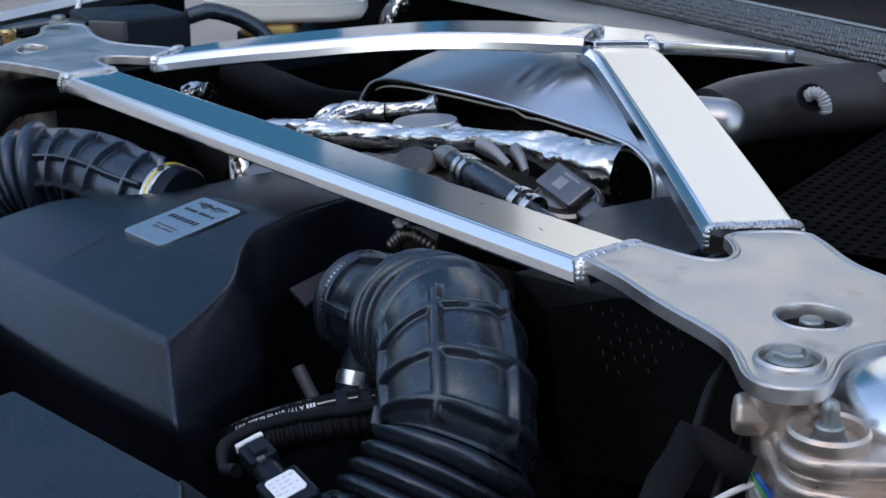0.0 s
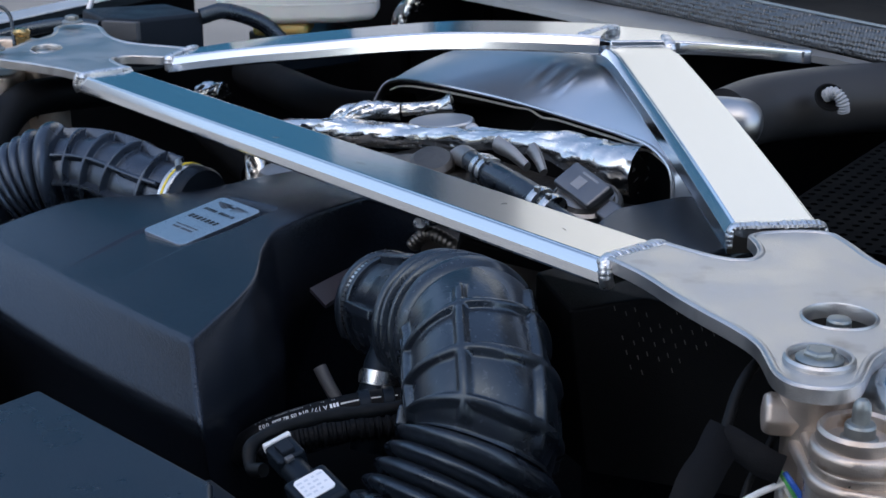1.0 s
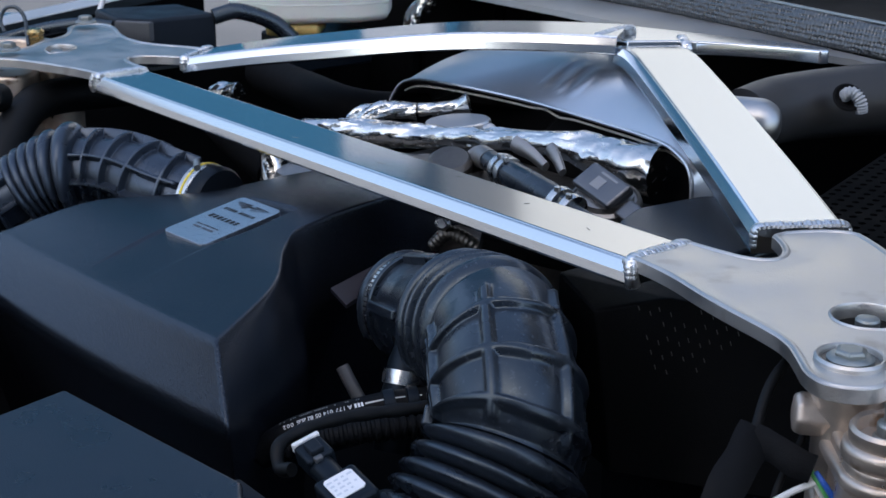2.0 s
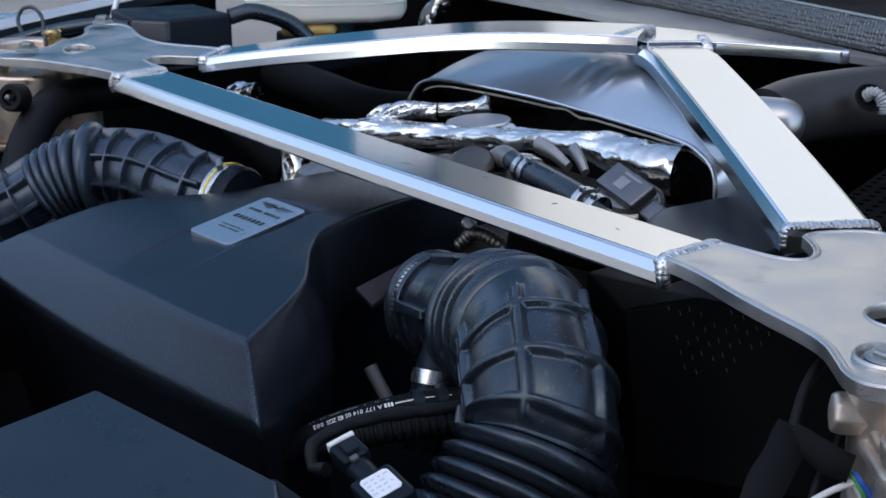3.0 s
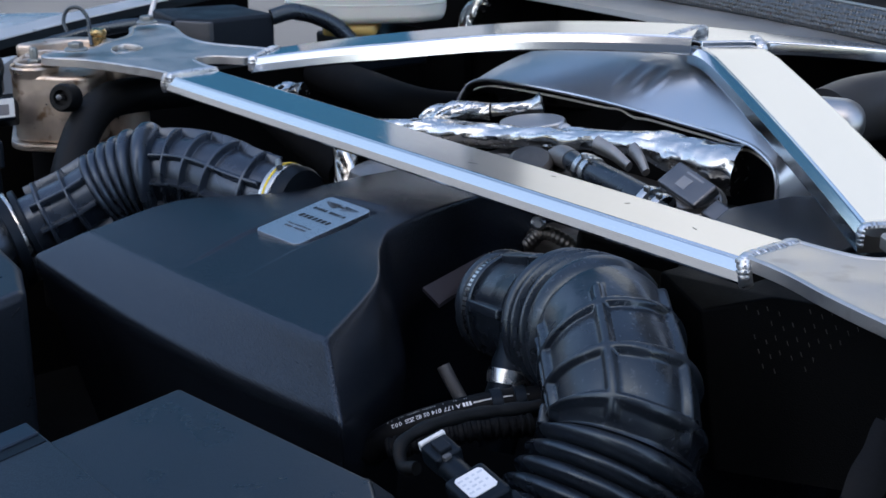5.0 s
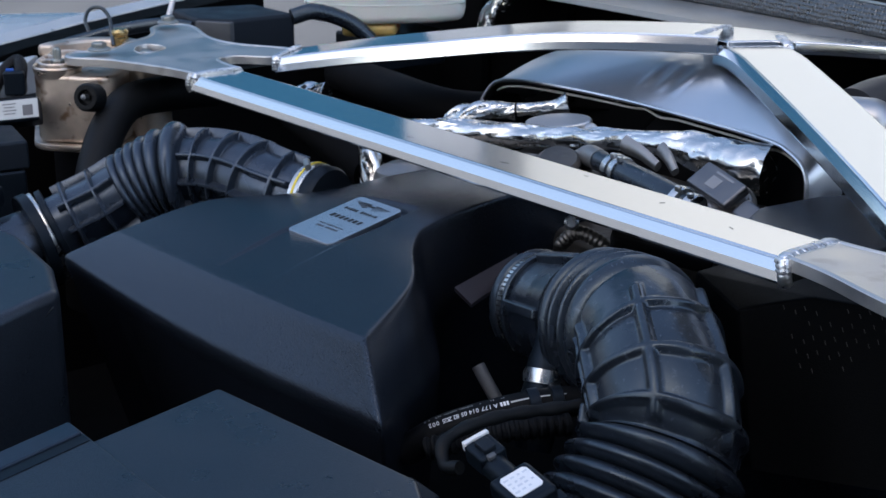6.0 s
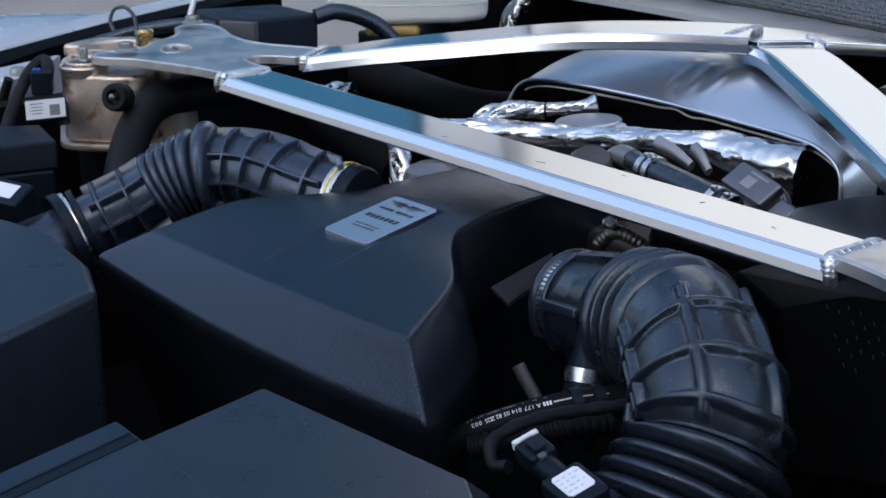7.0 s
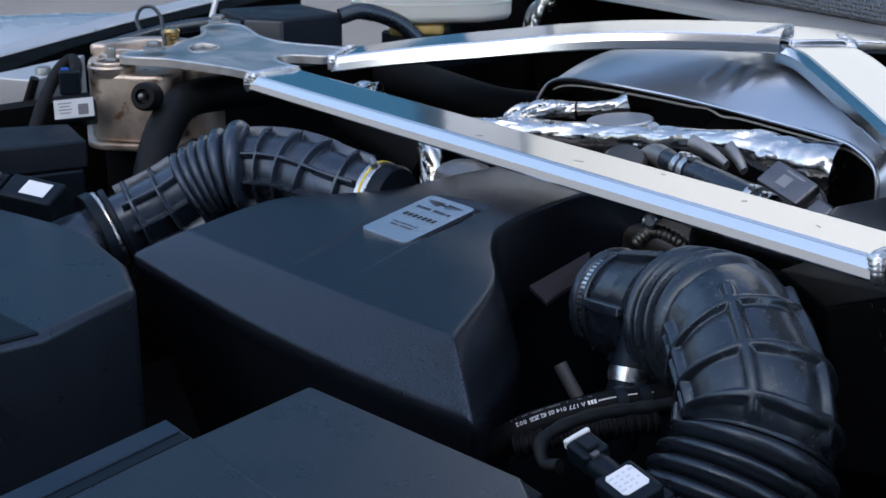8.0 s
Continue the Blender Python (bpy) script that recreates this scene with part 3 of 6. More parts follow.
def engine_cover():
    """A lofted shell: each row across it runs skirt, flank, crowned top, flank, skirt; the front is closed by a chamfer and a skirt."""
    rows = [np.array([ll, lt, ct, rt, rl], float) for (lt, ct, rt), (ll, rl) in zip(TOP, LOW)]
    fine = np.stack([spline([r[k] for r in rows], 301)[0] for k in range(5)], 1)
    cols, steps = 241, 26
    down = [0.004, 0.008, 0.012, 0.016, 0.020, 0.026]

    def skirt(p):
        """The rim turns down and then in under the shell, towards its middle."""
        way = np.array((0.03 - p[0], 0.56 - p[1], 0.0))
        way = way / max(0.05, np.linalg.norm(way))
        drops = down + [p[2] - 0.60]
        return [p + np.array((0, 0, -d)) + way * 0.55 * min(0.10, max(0, d - 0.003)) for d in drops]

    def between(p, q):
        return [p + (q - p) * k / steps for k in range(steps)]
    vs, fs = [], []

    def sheet(grid):
        k0, w = len(vs), len(grid[0])
        for line in grid:
            vs.extend(tuple(p) for p in line)
        for r in range(len(grid) - 1):
            for k in range(w - 1):
                a = k0 + r * w + k
                fs.append([a, a + 1, a + w + 1, a + w])

    def across(a, b, c):
        ts = [k / (cols - 1) for k in range(cols)]
        return [a * (2 * t - 1) * (t - 1) + b * 4 * t * (1 - t) + c * t * (2 * t - 1) for t in ts]
    grid = []
    for ll, lt, ct, rt, rl in fine:
        grid.append(skirt(ll)[::-1] + between(ll, lt) + across(lt, ct, rt) + between(rl, rt)[::-1] + skirt(rl))
    sheet(grid)
    ll, lt, ct, rt, rl = fine[0]
    top = across(lt, ct, rt)
    edge = [ll + (rl - ll) * k / (cols - 1) + np.array((0, -0.0058 * math.sin(math.pi * k / (cols - 1)), -0.0055 * math.sin(math.pi * k / (cols - 1)))) for k in range(cols)]
    chamfer = [[q + (p - q) * j / steps for p, q in zip(top, edge)] for j in range(steps + 1)]
    sheet(chamfer)
    sheet([list(line) for line in zip(*[[q] + skirt(q) for q in edge])])
    sheet([[q, q + np.array((0, 0, -0.10))] for q in across(*fine[-1][1:4])])
    geo = rounded((vs, fs), 16)
    cover = thing("engine_cover", (0.03, 0.5, 0.6), "grained black plastic engine cover with chamfered front", "engine cover")
    # the badge's pocket: a ramp that sinks towards its rear wall
    m = frame_of((0.0085, 0.5205, 0.8105), (0.049, 0.007, -0.002), (-0.005, 0.079, 0.0093))
    inv = m.inverted()

    def soft(t):
        t = min(1, max(0, t))
        return t * t * (3 - 2 * t)
    sunk = []
    for v in geo[0]:
        q = inv @ Vector(v)
        k = 0.0
        if abs(q.z) < 0.02:
            side = soft((0.0325 - abs(q.x)) / 0.0040) * soft((0.0495 - q.y) / 0.0060)
            k = side * (0.0016 * soft((q.y + 0.120) / 0.06) + 0.0075 * soft((q.y + 0.050) / 0.085))
        sunk.append((v[0], v[1], v[2] - k))
    def some(faces):
        used = sorted({i for f in faces for i in f})
        at = {i: k for k, i in enumerate(used)}
        return [sunk[i] for i in used], [[at[i] for i in f] for f in faces]
    low = [max(sunk[i][2] for i in f) < 0.7405 for f in geo[1]]
    part("shell", some([f for f, k in zip(geo[1], low) if not k]), M["grained"], cover, smooth=60, weighted=False)
    part("skirt", some([f for f, k in zip(geo[1], low) if k]), M["grained"], cover, "lower rim turned in under the cover", smooth=60, weighted=False)


engine_cover()


def badge():
    m = frame_of((0.0078, 0.5195, 0.8099), (0.049, 0.007, -0.002), (-0.005, 0.079, 0.0093))
    w, h, r = 0.049, 0.080, 0.0055
    out = []
    for cx, cy, a0 in ((w / 2 - r, h / 2 - r, 0), (-w / 2 + r, h / 2 - r, 90), (-w / 2 + r, -h / 2 + r, 180), (w / 2 - r, -h / 2 + r, 270)):
        for k in range(7):
            a = radians(a0 + 15 * k)
            out.append((cx + r * math.cos(a), cy + r * math.sin(a)))
    b = thing("badge_plate", m.translation, "brushed silver metal plaque with dark print on the engine cover", "badge")
    b = part("plate", moved(prism(out, -0.003, 0.0012, 0.0006, 2), m), M["plate"], b)
    z = 0.00135
    wing = []
    for s in (1, -1):
        wing.append(box((0.0165, 0.0007, 0.0001), m=pose(s * 0.0100, 0.0318, z, 0, 0, -s * 5)))
        for k in range(7):
            reach = 0.0150 - 0.0019 * k
            wing.append(box((reach, 0.00042, 0.0001), m=pose(s * (0.0025 + reach / 2), 0.0306 - 0.0010 * k, z, 0, 0, -s * (8 + 3 * k))))
    wing.append(box((0.0060, 0.0026, 0.0001), (0, 0.0290, z)))
    part("emblem", moved(join(*wing), m), M["ink"], b, "plain winged emblem in dark print")
    def row(y, widths, pitch, high, lean):
        """A line of print as small upright bars, one for each character; 0 leaves a gap."""
        x0 = -pitch * (len(widths) - 1) / 2
        return join(*[box((w, high * (1 - 0.08 * (k % 2)), 0.0001), m=pose(x0 + pitch * k, y, z, 0, 0, -lean)) for k, w in enumerate(widths) if w])
    words = [row(0.0165, [0.0022, 0.0016, 0.0021, 0.0023, 0.0022, 0, 0.0024, 0.0021, 0.0019, 0.0020, 0.0009, 0.0022], 0.0030, 0.0038, 0),
             row(0.0010, [0.0038, 0.0034, 0.0036, 0.0030, 0.0034, 0.0037, 0.0030], 0.0050, 0.0056, 8),
             row(-0.0195, [0.0012, 0.0011, 0.0013, 0.0012, 0.0010, 0, 0.0011, 0.0012, 0.0013, 0.0011, 0.0012, 0.0012, 0.0011, 0.0012], 0.0017, 0.0026, 0)]
    part("printed_bar", moved(words[0], m), M["ink"], b)
    part("printed_bar", moved(words[1], m), M["ink"], b)
    part("printed_bar", moved(words[2], m), M["greyink"], b)
    part("lettering", lettering("FINAL INSPECTION BY", 0.0026, m @ pose(0, -0.0150, z)), M["greyink"], b)


badge()


# ---- intake hoses ----
def ribbed_hose(name, label, pts, base_r, folds, rings, long_ribs, clamps, mat, rib_span, n=1100, around=200, rib_h=0.0078, rib_w=0.0021):
    """A moulded rubber hose. folds: (place, half width, height) along its length; rings: places of round ribs; long_ribs: angles of ribs along it."""
    path, s = spline(pts, n)
    for _ in range(6):
        soft = path.copy()
        for k in range(20, n - 20):
            soft[k] = path[k - 20:k + 21].mean(axis=0)
        path = soft
    s = np.concatenate([[0], np.cumsum(np.linalg.norm(np.diff(path, axis=0), axis=1))])
    total = s[-1]
    first, last = folds[0][0] - folds[0][1], folds[-1][0] + folds[-1][1]

    def radius(i, a):
        u = s[i]
        r = base_r(u / total)
        if first <= u <= last:
            return r + max(0.0015, *[high * max(0, 1 - ((u - c) / w) ** 2) ** 0.5 for c, w, high in folds])
        if rib_span[0] <= u <= rib_span[1]:
            k = 0.0
            for c in rings:
                k = max(k, math.exp(-((u - c) / rib_w) ** 6))
            for la in long_ribs:
                d = (a - la + math.pi) % (2 * math.pi) - math.pi
                k = max(k, math.exp(-((d * r) / rib_w) ** 6))
            r += rib_h * k
        return r

    h = thing(name, pts[0], label, "intake hose", group="ribbed rubber intake hoses")
    part("hose_body", sweep(path, radius, around), mat, h, smooth=60, weighted=False)
    for u, width, rr, mt, lab in clamps:
        i = int(np.searchsorted(s, u))
        d = path[min(i + 2, n - 1)] - path[max(i - 2, 0)]
        c = path[min(i, n - 1)]
        prof = [(rr - 0.003, -width / 2), (rr, -width / 2), (rr + 0.0008, -width / 2 + 0.001), (rr + 0.0008, width / 2 - 0.001), (rr, width / 2), (rr - 0.003, width / 2)]
        part("hose_clamp", lathe(prof, c, d, 72), M[mt], h, lab)
    return h, path, s


# the near hose's sections along its middle line: centre, the way it runs, and the side that its upper rib lies on
NEAR_HOSE = [((0.167, 0.5780, 0.7735), (0.97, -0.15, 0.17), (0, 0, 1)),
             ((0.206, 0.5715, 0.7800), (0.97, -0.15, 0.18), (0, 0, 1)),
             ((0.2478, 0.5650, 0.7868), (0.97, -0.16, 0.19), (0, 0, 1)),
             ((0.2590, 0.5648, 0.7888), (0.95, -0.21, 0.20), (0, 0, 1)),
             ((0.2700, 0.5645, 0.7900), (0.93, -0.26, 0.20), (0.05, -0.1, 1)),
             ((0.2815, 0.5620, 0.7912), (0.91, -0.31, 0.18), (0.1, -0.2, 1)),
             ((0.2980, 0.5540, 0.7925), (0.92, -0.34, -0.05), (0.15, -0.33, 0.93)),
             ((0.3160, 0.5400, 0.7905), (0.86, -0.39, -0.30), (0.2, -0.43, 0.88)),
             ((0.3450, 0.5205, 0.7815), (0.72, -0.51, -0.47), (0.28, -0.55, 0.78)),
             ((0.3610, 0.5090, 0.7650), (0.45, -0.60, -0.66), (0.37, -0.66, 0.66))]
for k in range(7):
    NEAR_HOSE.append(((0.3590 - 0.0008 * k, 0.5060 - 0.0083 * k, 0.7430 - 0.0094 * k), (0.16 - 0.02 * k, -0.64, -0.74), (0.42, -0.70, 0.60)))


class Hose:
    """A run of round sections: place(u) gives the centre, the way, the upper side and the other side at section number u."""
    def __init__(self, rows):
        self.table = np.array([[*c, *d, *w] for c, d, w in rows], float)

    def place(self, u):
        t = self.table
        u = min(max(u, 0.0), len(t) - 1.0001)
        i, f = int(u), u - int(u)
        a, b, c, d = t[max(i - 1, 0)], t[i], t[i + 1], t[min(i + 2, len(t) - 1)]
        q = 0.5 * (2 * b + (c - a) * f + (2 * a - 5 * b + 4 * c - d) * f * f + (3 * b - a - 3 * c + d) * f ** 3)
        way = q[3:6] / np.linalg.norm(q[3:6])
        side = q[6:9] - way * (q[6:9] @ way)
        side /= np.linalg.norm(side)
        return q[:3], way, side, np.cross(way, side)

    def point(self, u, degrees, r):
        c, way, side, other = self.place(u)
        return c + r * (math.cos(radians(degrees)) * side + math.sin(radians(degrees)) * other)


def bump_at(x, w, p=4):
    return math.exp(-abs(x / w) ** p)


def near_hose_radius(u, a, lengths):
    """The moulded outside: a plain neck, four folds, a ribbed bend and the fat folds at its foot."""
    knots = ((0, 0.0355), (1, 0.0375), (1.5, 0.0410), (2, 0.0470), (5, 0.0470), (5.6, 0.0478), (6.4, 0.0462), (7, 0.0452), (9.6, 0.0452), (9.75, 0.0490), (16, 0.0490))
    r = float(np.interp(u, [k for k, _ in knots], [v for _, v in knots]))
    if 1.5 <= u <= 5.5:
        r += 0.0095 * abs(math.cos(math.pi * (u - 2))) ** 0.55 * min(1, (u - 1.5) / 0.25) - 0.0047
    if u >= 9.7:
        r += 0.0100 * abs(math.cos(math.pi * (u - 10) * (1.66 if u < 10 else 1))) ** 0.6 - 0.0042
    if 5.6 <= u <= 9.6:
        step = lengths(u)
        k = 0.0
        for c in (7.0, 8.0, 9.0):
            wide = 0.0032 if a < math.pi else 0.0028
            lean = 0.0 if a < math.pi else 0.10 * min(1, (2 * math.pi - a) / 0.5)
            k = max(k, bump_at((u - c - lean) * step, wide, 4))
        for la, u0, u1, wide in ((0.0, 6.35, 9.45, 0.0037), (radians(60), 5.75, 9.5, 0.0032), (radians(-62), 6.2, 9.5, 0.0032), (radians(120), 5.8, 9.5, 0.003), (radians(-120), 5.8, 9.5, 0.003), (math.pi, 5.8, 9.5, 0.003)):
            d = ((a - la + math.pi) % (2 * math.pi) - math.pi) * r
            ends = 1 / (1 + math.exp(-(u - u0) * 40)) / (1 + math.exp((u - u1) * 40))
            k = max(k, bump_at(d, wide, 4) * ends)
            if la and abs(la) < 2:
                k = max(k, 0.85 * bump_at(d - 0.0075, 0.0016, 4) * ends * (1 if la > 0 else 0))
        r += 0.0046 * k
    return r


def near_intake_hose():
    hose = Hose(NEAR_HOSE)
    h = thing("intake_hose", NEAR_HOSE[0][0], "black ribbed rubber intake hose bent down beside the engine cover", "intake hose", group="ribbed rubber intake hoses")
    around, vs, fs = 200, [], []
    us = []
    for i in range(len(NEAR_HOSE) - 1):
        n = 14 if i == 0 else 44 if 5 <= i <= 9 else 26
        us += [i + k / n for k in range(n)]
    us.append(len(NEAR_HOSE) - 1.0)
    gap = {i: float(np.linalg.norm(hose.table[i + 1, :3] - hose.table[i, :3])) for i in range(len(NEAR_HOSE) - 1)}
    lengths = lambda u: gap[min(int(u), len(NEAR_HOSE) - 2)]
    for u in us:
        c, way, side, other = hose.place(u)
        for k in range(around):
            a = 2 * math.pi * k / around
            vs.append(c + near_hose_radius(u, a, lengths) * (math.cos(a) * side + math.sin(a) * other))
    for i in range(len(us) - 1):
        for k in range(around):
            k2 = (k + 1) % around
            fs.append([i * around + k, i * around + k2, (i + 1) * around + k2, (i + 1) * around + k])
    fs += [list(range(around))[::-1], [(len(us) - 1) * around + k for k in range(around)]]
    part("hose_body", (vs, fs), M["rubber"], h, smooth=70, weighted=False)
    # the neck: bright worm clamp between two rubber beads, a black collar, and lugs that keep the clamp in place
    c, way, *_ = hose.place(0.30)
    band = [(0.0355, -0.0040), (0.0383, -0.0040), (0.0388, -0.0034), (0.0388, 0.0034), (0.0383, 0.0040), (0.0355, 0.0040)]
    clamp = part("hose_clamp", lathe(band, c, way, 90), M["steel"], h, "bright steel worm-drive hose clamp", smooth=40)
    for k in range(26):
        p = hose.point(0.30, -30 + 5.2 * k, 0.03885)
        out = hose.point(0.30, -30 + 5.2 * k, 1.0) - c
        part("slot", box((0.0050, 0.0011, 0.0003), m=frame_of(tuple(p), tuple(way), tuple(np.cross(out, way)))), M["ink"], clamp)
    for u, rr, w in ((0.06, 0.0408, 0.0036), (0.17, 0.0398, 0.0014), (0.44, 0.0402, 0.0022)):
        c, way, *_ = hose.place(u)
        part("neck_ring", lathe([(rr - 0.007, -w), (rr - 0.0010, -w), (rr, -w * 0.4), (rr, w * 0.4), (rr - 0.0010, w), (rr - 0.007, w)], c, way, 90), M["rubber"], h, smooth=40)
    for deg in (8, 76, 150, -70, -140):
        p, q = hose.point(0.52, deg, 0.0380), hose.point(1.60, deg, 0.0430)
        mid = (p + q) / 2
        out = mid - hose.place(1.05)[0]
        part("lug", box((float(np.linalg.norm(q - p)), 0.0085, 0.0090), m=frame_of(tuple(mid), tuple(q - p), tuple(np.cross(out, q - p))), bevel=0.0022), M["rubber"], h)
    # a small ear on the inner bend, where the lead is tied
    p = hose.point(9.0, 74, 0.0500)
    part("ear", box((0.014, 0.008, 0.008), m=frame_of(tuple(p), tuple(hose.place(9.0)[1]), (-0.5, -0.8, 0.1)), bevel=0.002), M["rubber"], h)


near_intake_hose()

FAR_HOSE = [(-0.1103, 0.584, 0.7833), (-0.137, 0.576, 0.7838), (-0.1639, 0.5617, 0.7882), (-0.2011, 0.5504, 0.7945), (-0.2334, 0.5349, 0.7955), (-0.2566, 0.513, 0.7927),
            (-0.270, 0.497, 0.786), (-0.282, 0.480, 0.7745), (-0.292, 0.461, 0.761), (-0.304, 0.432, 0.748), (-0.312, 0.407, 0.737), (-0.314, 0.386, 0.732), (-0.313, 0.358, 0.727)]
# its folds: place along the hose, half width, height; the first is the widest
FOLDS = [(0.1600, 0.0085, 0.0150), (0.1740, 0.0062, 0.0118), (0.1835, 0.0050, 0.0095), (0.1920, 0.0048, 0.0085), (0.2002, 0.0048, 0.0078), (0.2085, 0.0048, 0.0070)]
far_hose, far_path, far_s = ribbed_hose(
    "intake_hose", "grey-black ribbed rubber intake hose with bellows and steel clamps", FAR_HOSE, lambda t: 0.032 - 0.0035 * max(0, 1 - t / 0.22),
    FOLDS, [0.048, 0.080, 0.108, 0.135, 0.236, 0.266], [radians(a) for a in (-135, -92, -53, 14, 70, 120)],
    [(0.018, 0.011, 0.0335, "steel", "bright steel hose clamp with a yellow mark"), (0.296, 0.006, 0.0425, "steel", "bright steel hose clamp"), (0.305, 0.010, 0.0445, "plastic", "black collar"), (0.286, 0.006, 0.0410, "plastic", "black collar")],
    M["rubber_far"], rib_span=(0.030, 0.275))
i_mark = int(np.searchsorted(far_s, 0.018))
part("clamp_screw", lathe([(0.003, -0.006), (0.003, 0.006), (0, 0.006)], tuple(far_path[i_mark] + np.array((0.004, -0.008, 0.0355))), (0.8, -0.4, -0.2), 16), M["zinc"], far_hose, "clamp screw")

i = i_mark
stripe = [(0.0338, -0.0012), (0.0349, -0.0010), (0.0349, 0.0010), (0.0338, 0.0012)]
part("yellow_stripe", lathe(stripe, far_path[i], far_path[i + 2] - far_path[i], 72), M["yellow"], far_hose, "yellow stripe round the clamp")
j = int(np.searchsorted(far_s, 0.006))
part("collar", lathe([(0.026, -0.008), (0.031, -0.008), (0.0335, -0.004), (0.0335, 0.004), (0.031, 0.007), (0.026, 0.007)], far_path[j], far_path[j + 3] - far_path[j], 64), M["plastic"], far_hose)


# ---- front boxes ----
def air_box_far():
    o = [(-0.057, 0.309), (-0.115, 0.330), (-0.20, 0.340), (-0.245, 0.334), (-0.33, 0.31), (-0.42, 0.26), (-0.42, 0.02), (-0.02, 0.02), (-0.012, 0.215)]
    b = thing("air_box", (-0.2, 0.2, 0.6), "grained black plastic air filter box with a parting line", "air box", group="front plastic boxes")
    part("lid", prism(o, 0.640, 0.782, 0.008, 5), M["lid"], b, smooth=60, weighted=True)
    low = [(x * 0.985 - 0.003, y * 0.985 + 0.001) for x, y in o]
    part("tray", prism(low, 0.55, 0.6395, 0.004, 2), M["plastic"], b, smooth=60, weighted=True)
    seam = [(-0.0500, 0.300, 0.772), (-0.0500, 0.268, 0.744), (-0.0530, 0.250, 0.7345)]
    part("parting_line", pipe(seam, 0.0007, 12, 6), M["plastic"], b)
    step = [(-0.068, 0.209), (-0.0155, 0.2155), (-0.019, 0.03), (-0.30, 0.03)]
    part("step_panel", prism(step, 0.770, 0.7835, 0.002, 2), M["plastic"], b, smooth=60, weighted=True)


air_box_far()


def air_box_mid():
    b = thing("air_box", (0.25, 0.2, 0.6), "grained black plastic box lid with a sharp upper edge", "air box", group="front plastic boxes")
    o = [(0.1704, 0.3105), (0.192, 0.214), (0.30, 0.02), (0.52, 0.10), (0.40, 0.30), (0.345, 0.332)]
    part("lid", prism(o, 0.745, 0.782, 0.003, 3), M["lid"], b, smooth=60, weighted=True)
    low = [(0.30 + (x - 0.30) * 0.97, 0.2 + (y - 0.2) * 0.97) for x, y in o]
    part("tray", prism(low, 0.55, 0.7445, 0.003, 2), M["plastic"], b, smooth=60, weighted=True)
    part("clip", box((0.022, 0.012, 0.012), m=pose(0.336, 0.338, 0.765, 0, 20, 20), bevel=0.002), M["plastic"], b)


air_box_mid()


def duct_cover():
    b = thing("duct_cover", (0.2, 0.1, 0.6), "black plastic duct cover with a paler edge strip", "cover", group="front plastic boxes")
    o = [(0.1702, 0.2123), (0.201, 0.099), (0.21, -0.02), (0.50, -0.02), (0.42, 0.21), (0.29, 0.2115)]
    part("panel", prism(o, 0.60, 0.7865, 0.0012, 2), M["lid"], b, smooth=60, weighted=True)
    strip = [(0.1722, 0.2105), (0.2028, 0.099), (0.2118, -0.015), (0.2300, -0.015), (0.2210, 0.099), (0.1900, 0.2105)]
    part("edge_strip", prism(strip, 0.780, 0.7885, 0.0012, 2), M["strip"], b, "paler edge strip", smooth=60, weighted=True)
    band = [(0.1905, 0.2105), (0.2215, 0.099), (0.2305, -0.015), (0.2400, -0.015), (0.2310, 0.099), (0.2000, 0.2105)]
    part("edge_groove", prism(band, 0.780, 0.7871, 0.0003, 1), M["plastic"], b, "dark band along the strip", smooth=60, weighted=True)


duct_cover()


# ---- towers ----
def hull(circles, extra):
    """Outline round some circles (x, y, radius), each grown by extra."""
    pts = sorted((x + (r + extra) * math.cos(radians(k)), y + (r + extra) * math.sin(radians(k))) for x, y, r in circles for k in range(0, 360, 6))
    half = []
    for row in (pts, pts[::-1]):
        side = []
        for p in row:
            while len(side) > 1 and (side[-1][0] - side[-2][0]) * (p[1] - side[-2][1]) - (side[-1][1] - side[-2][1]) * (p[0] - side[-2][0]) <= 0:
                side.pop()
            side.append(p)
        half += side[:-1]
    return half


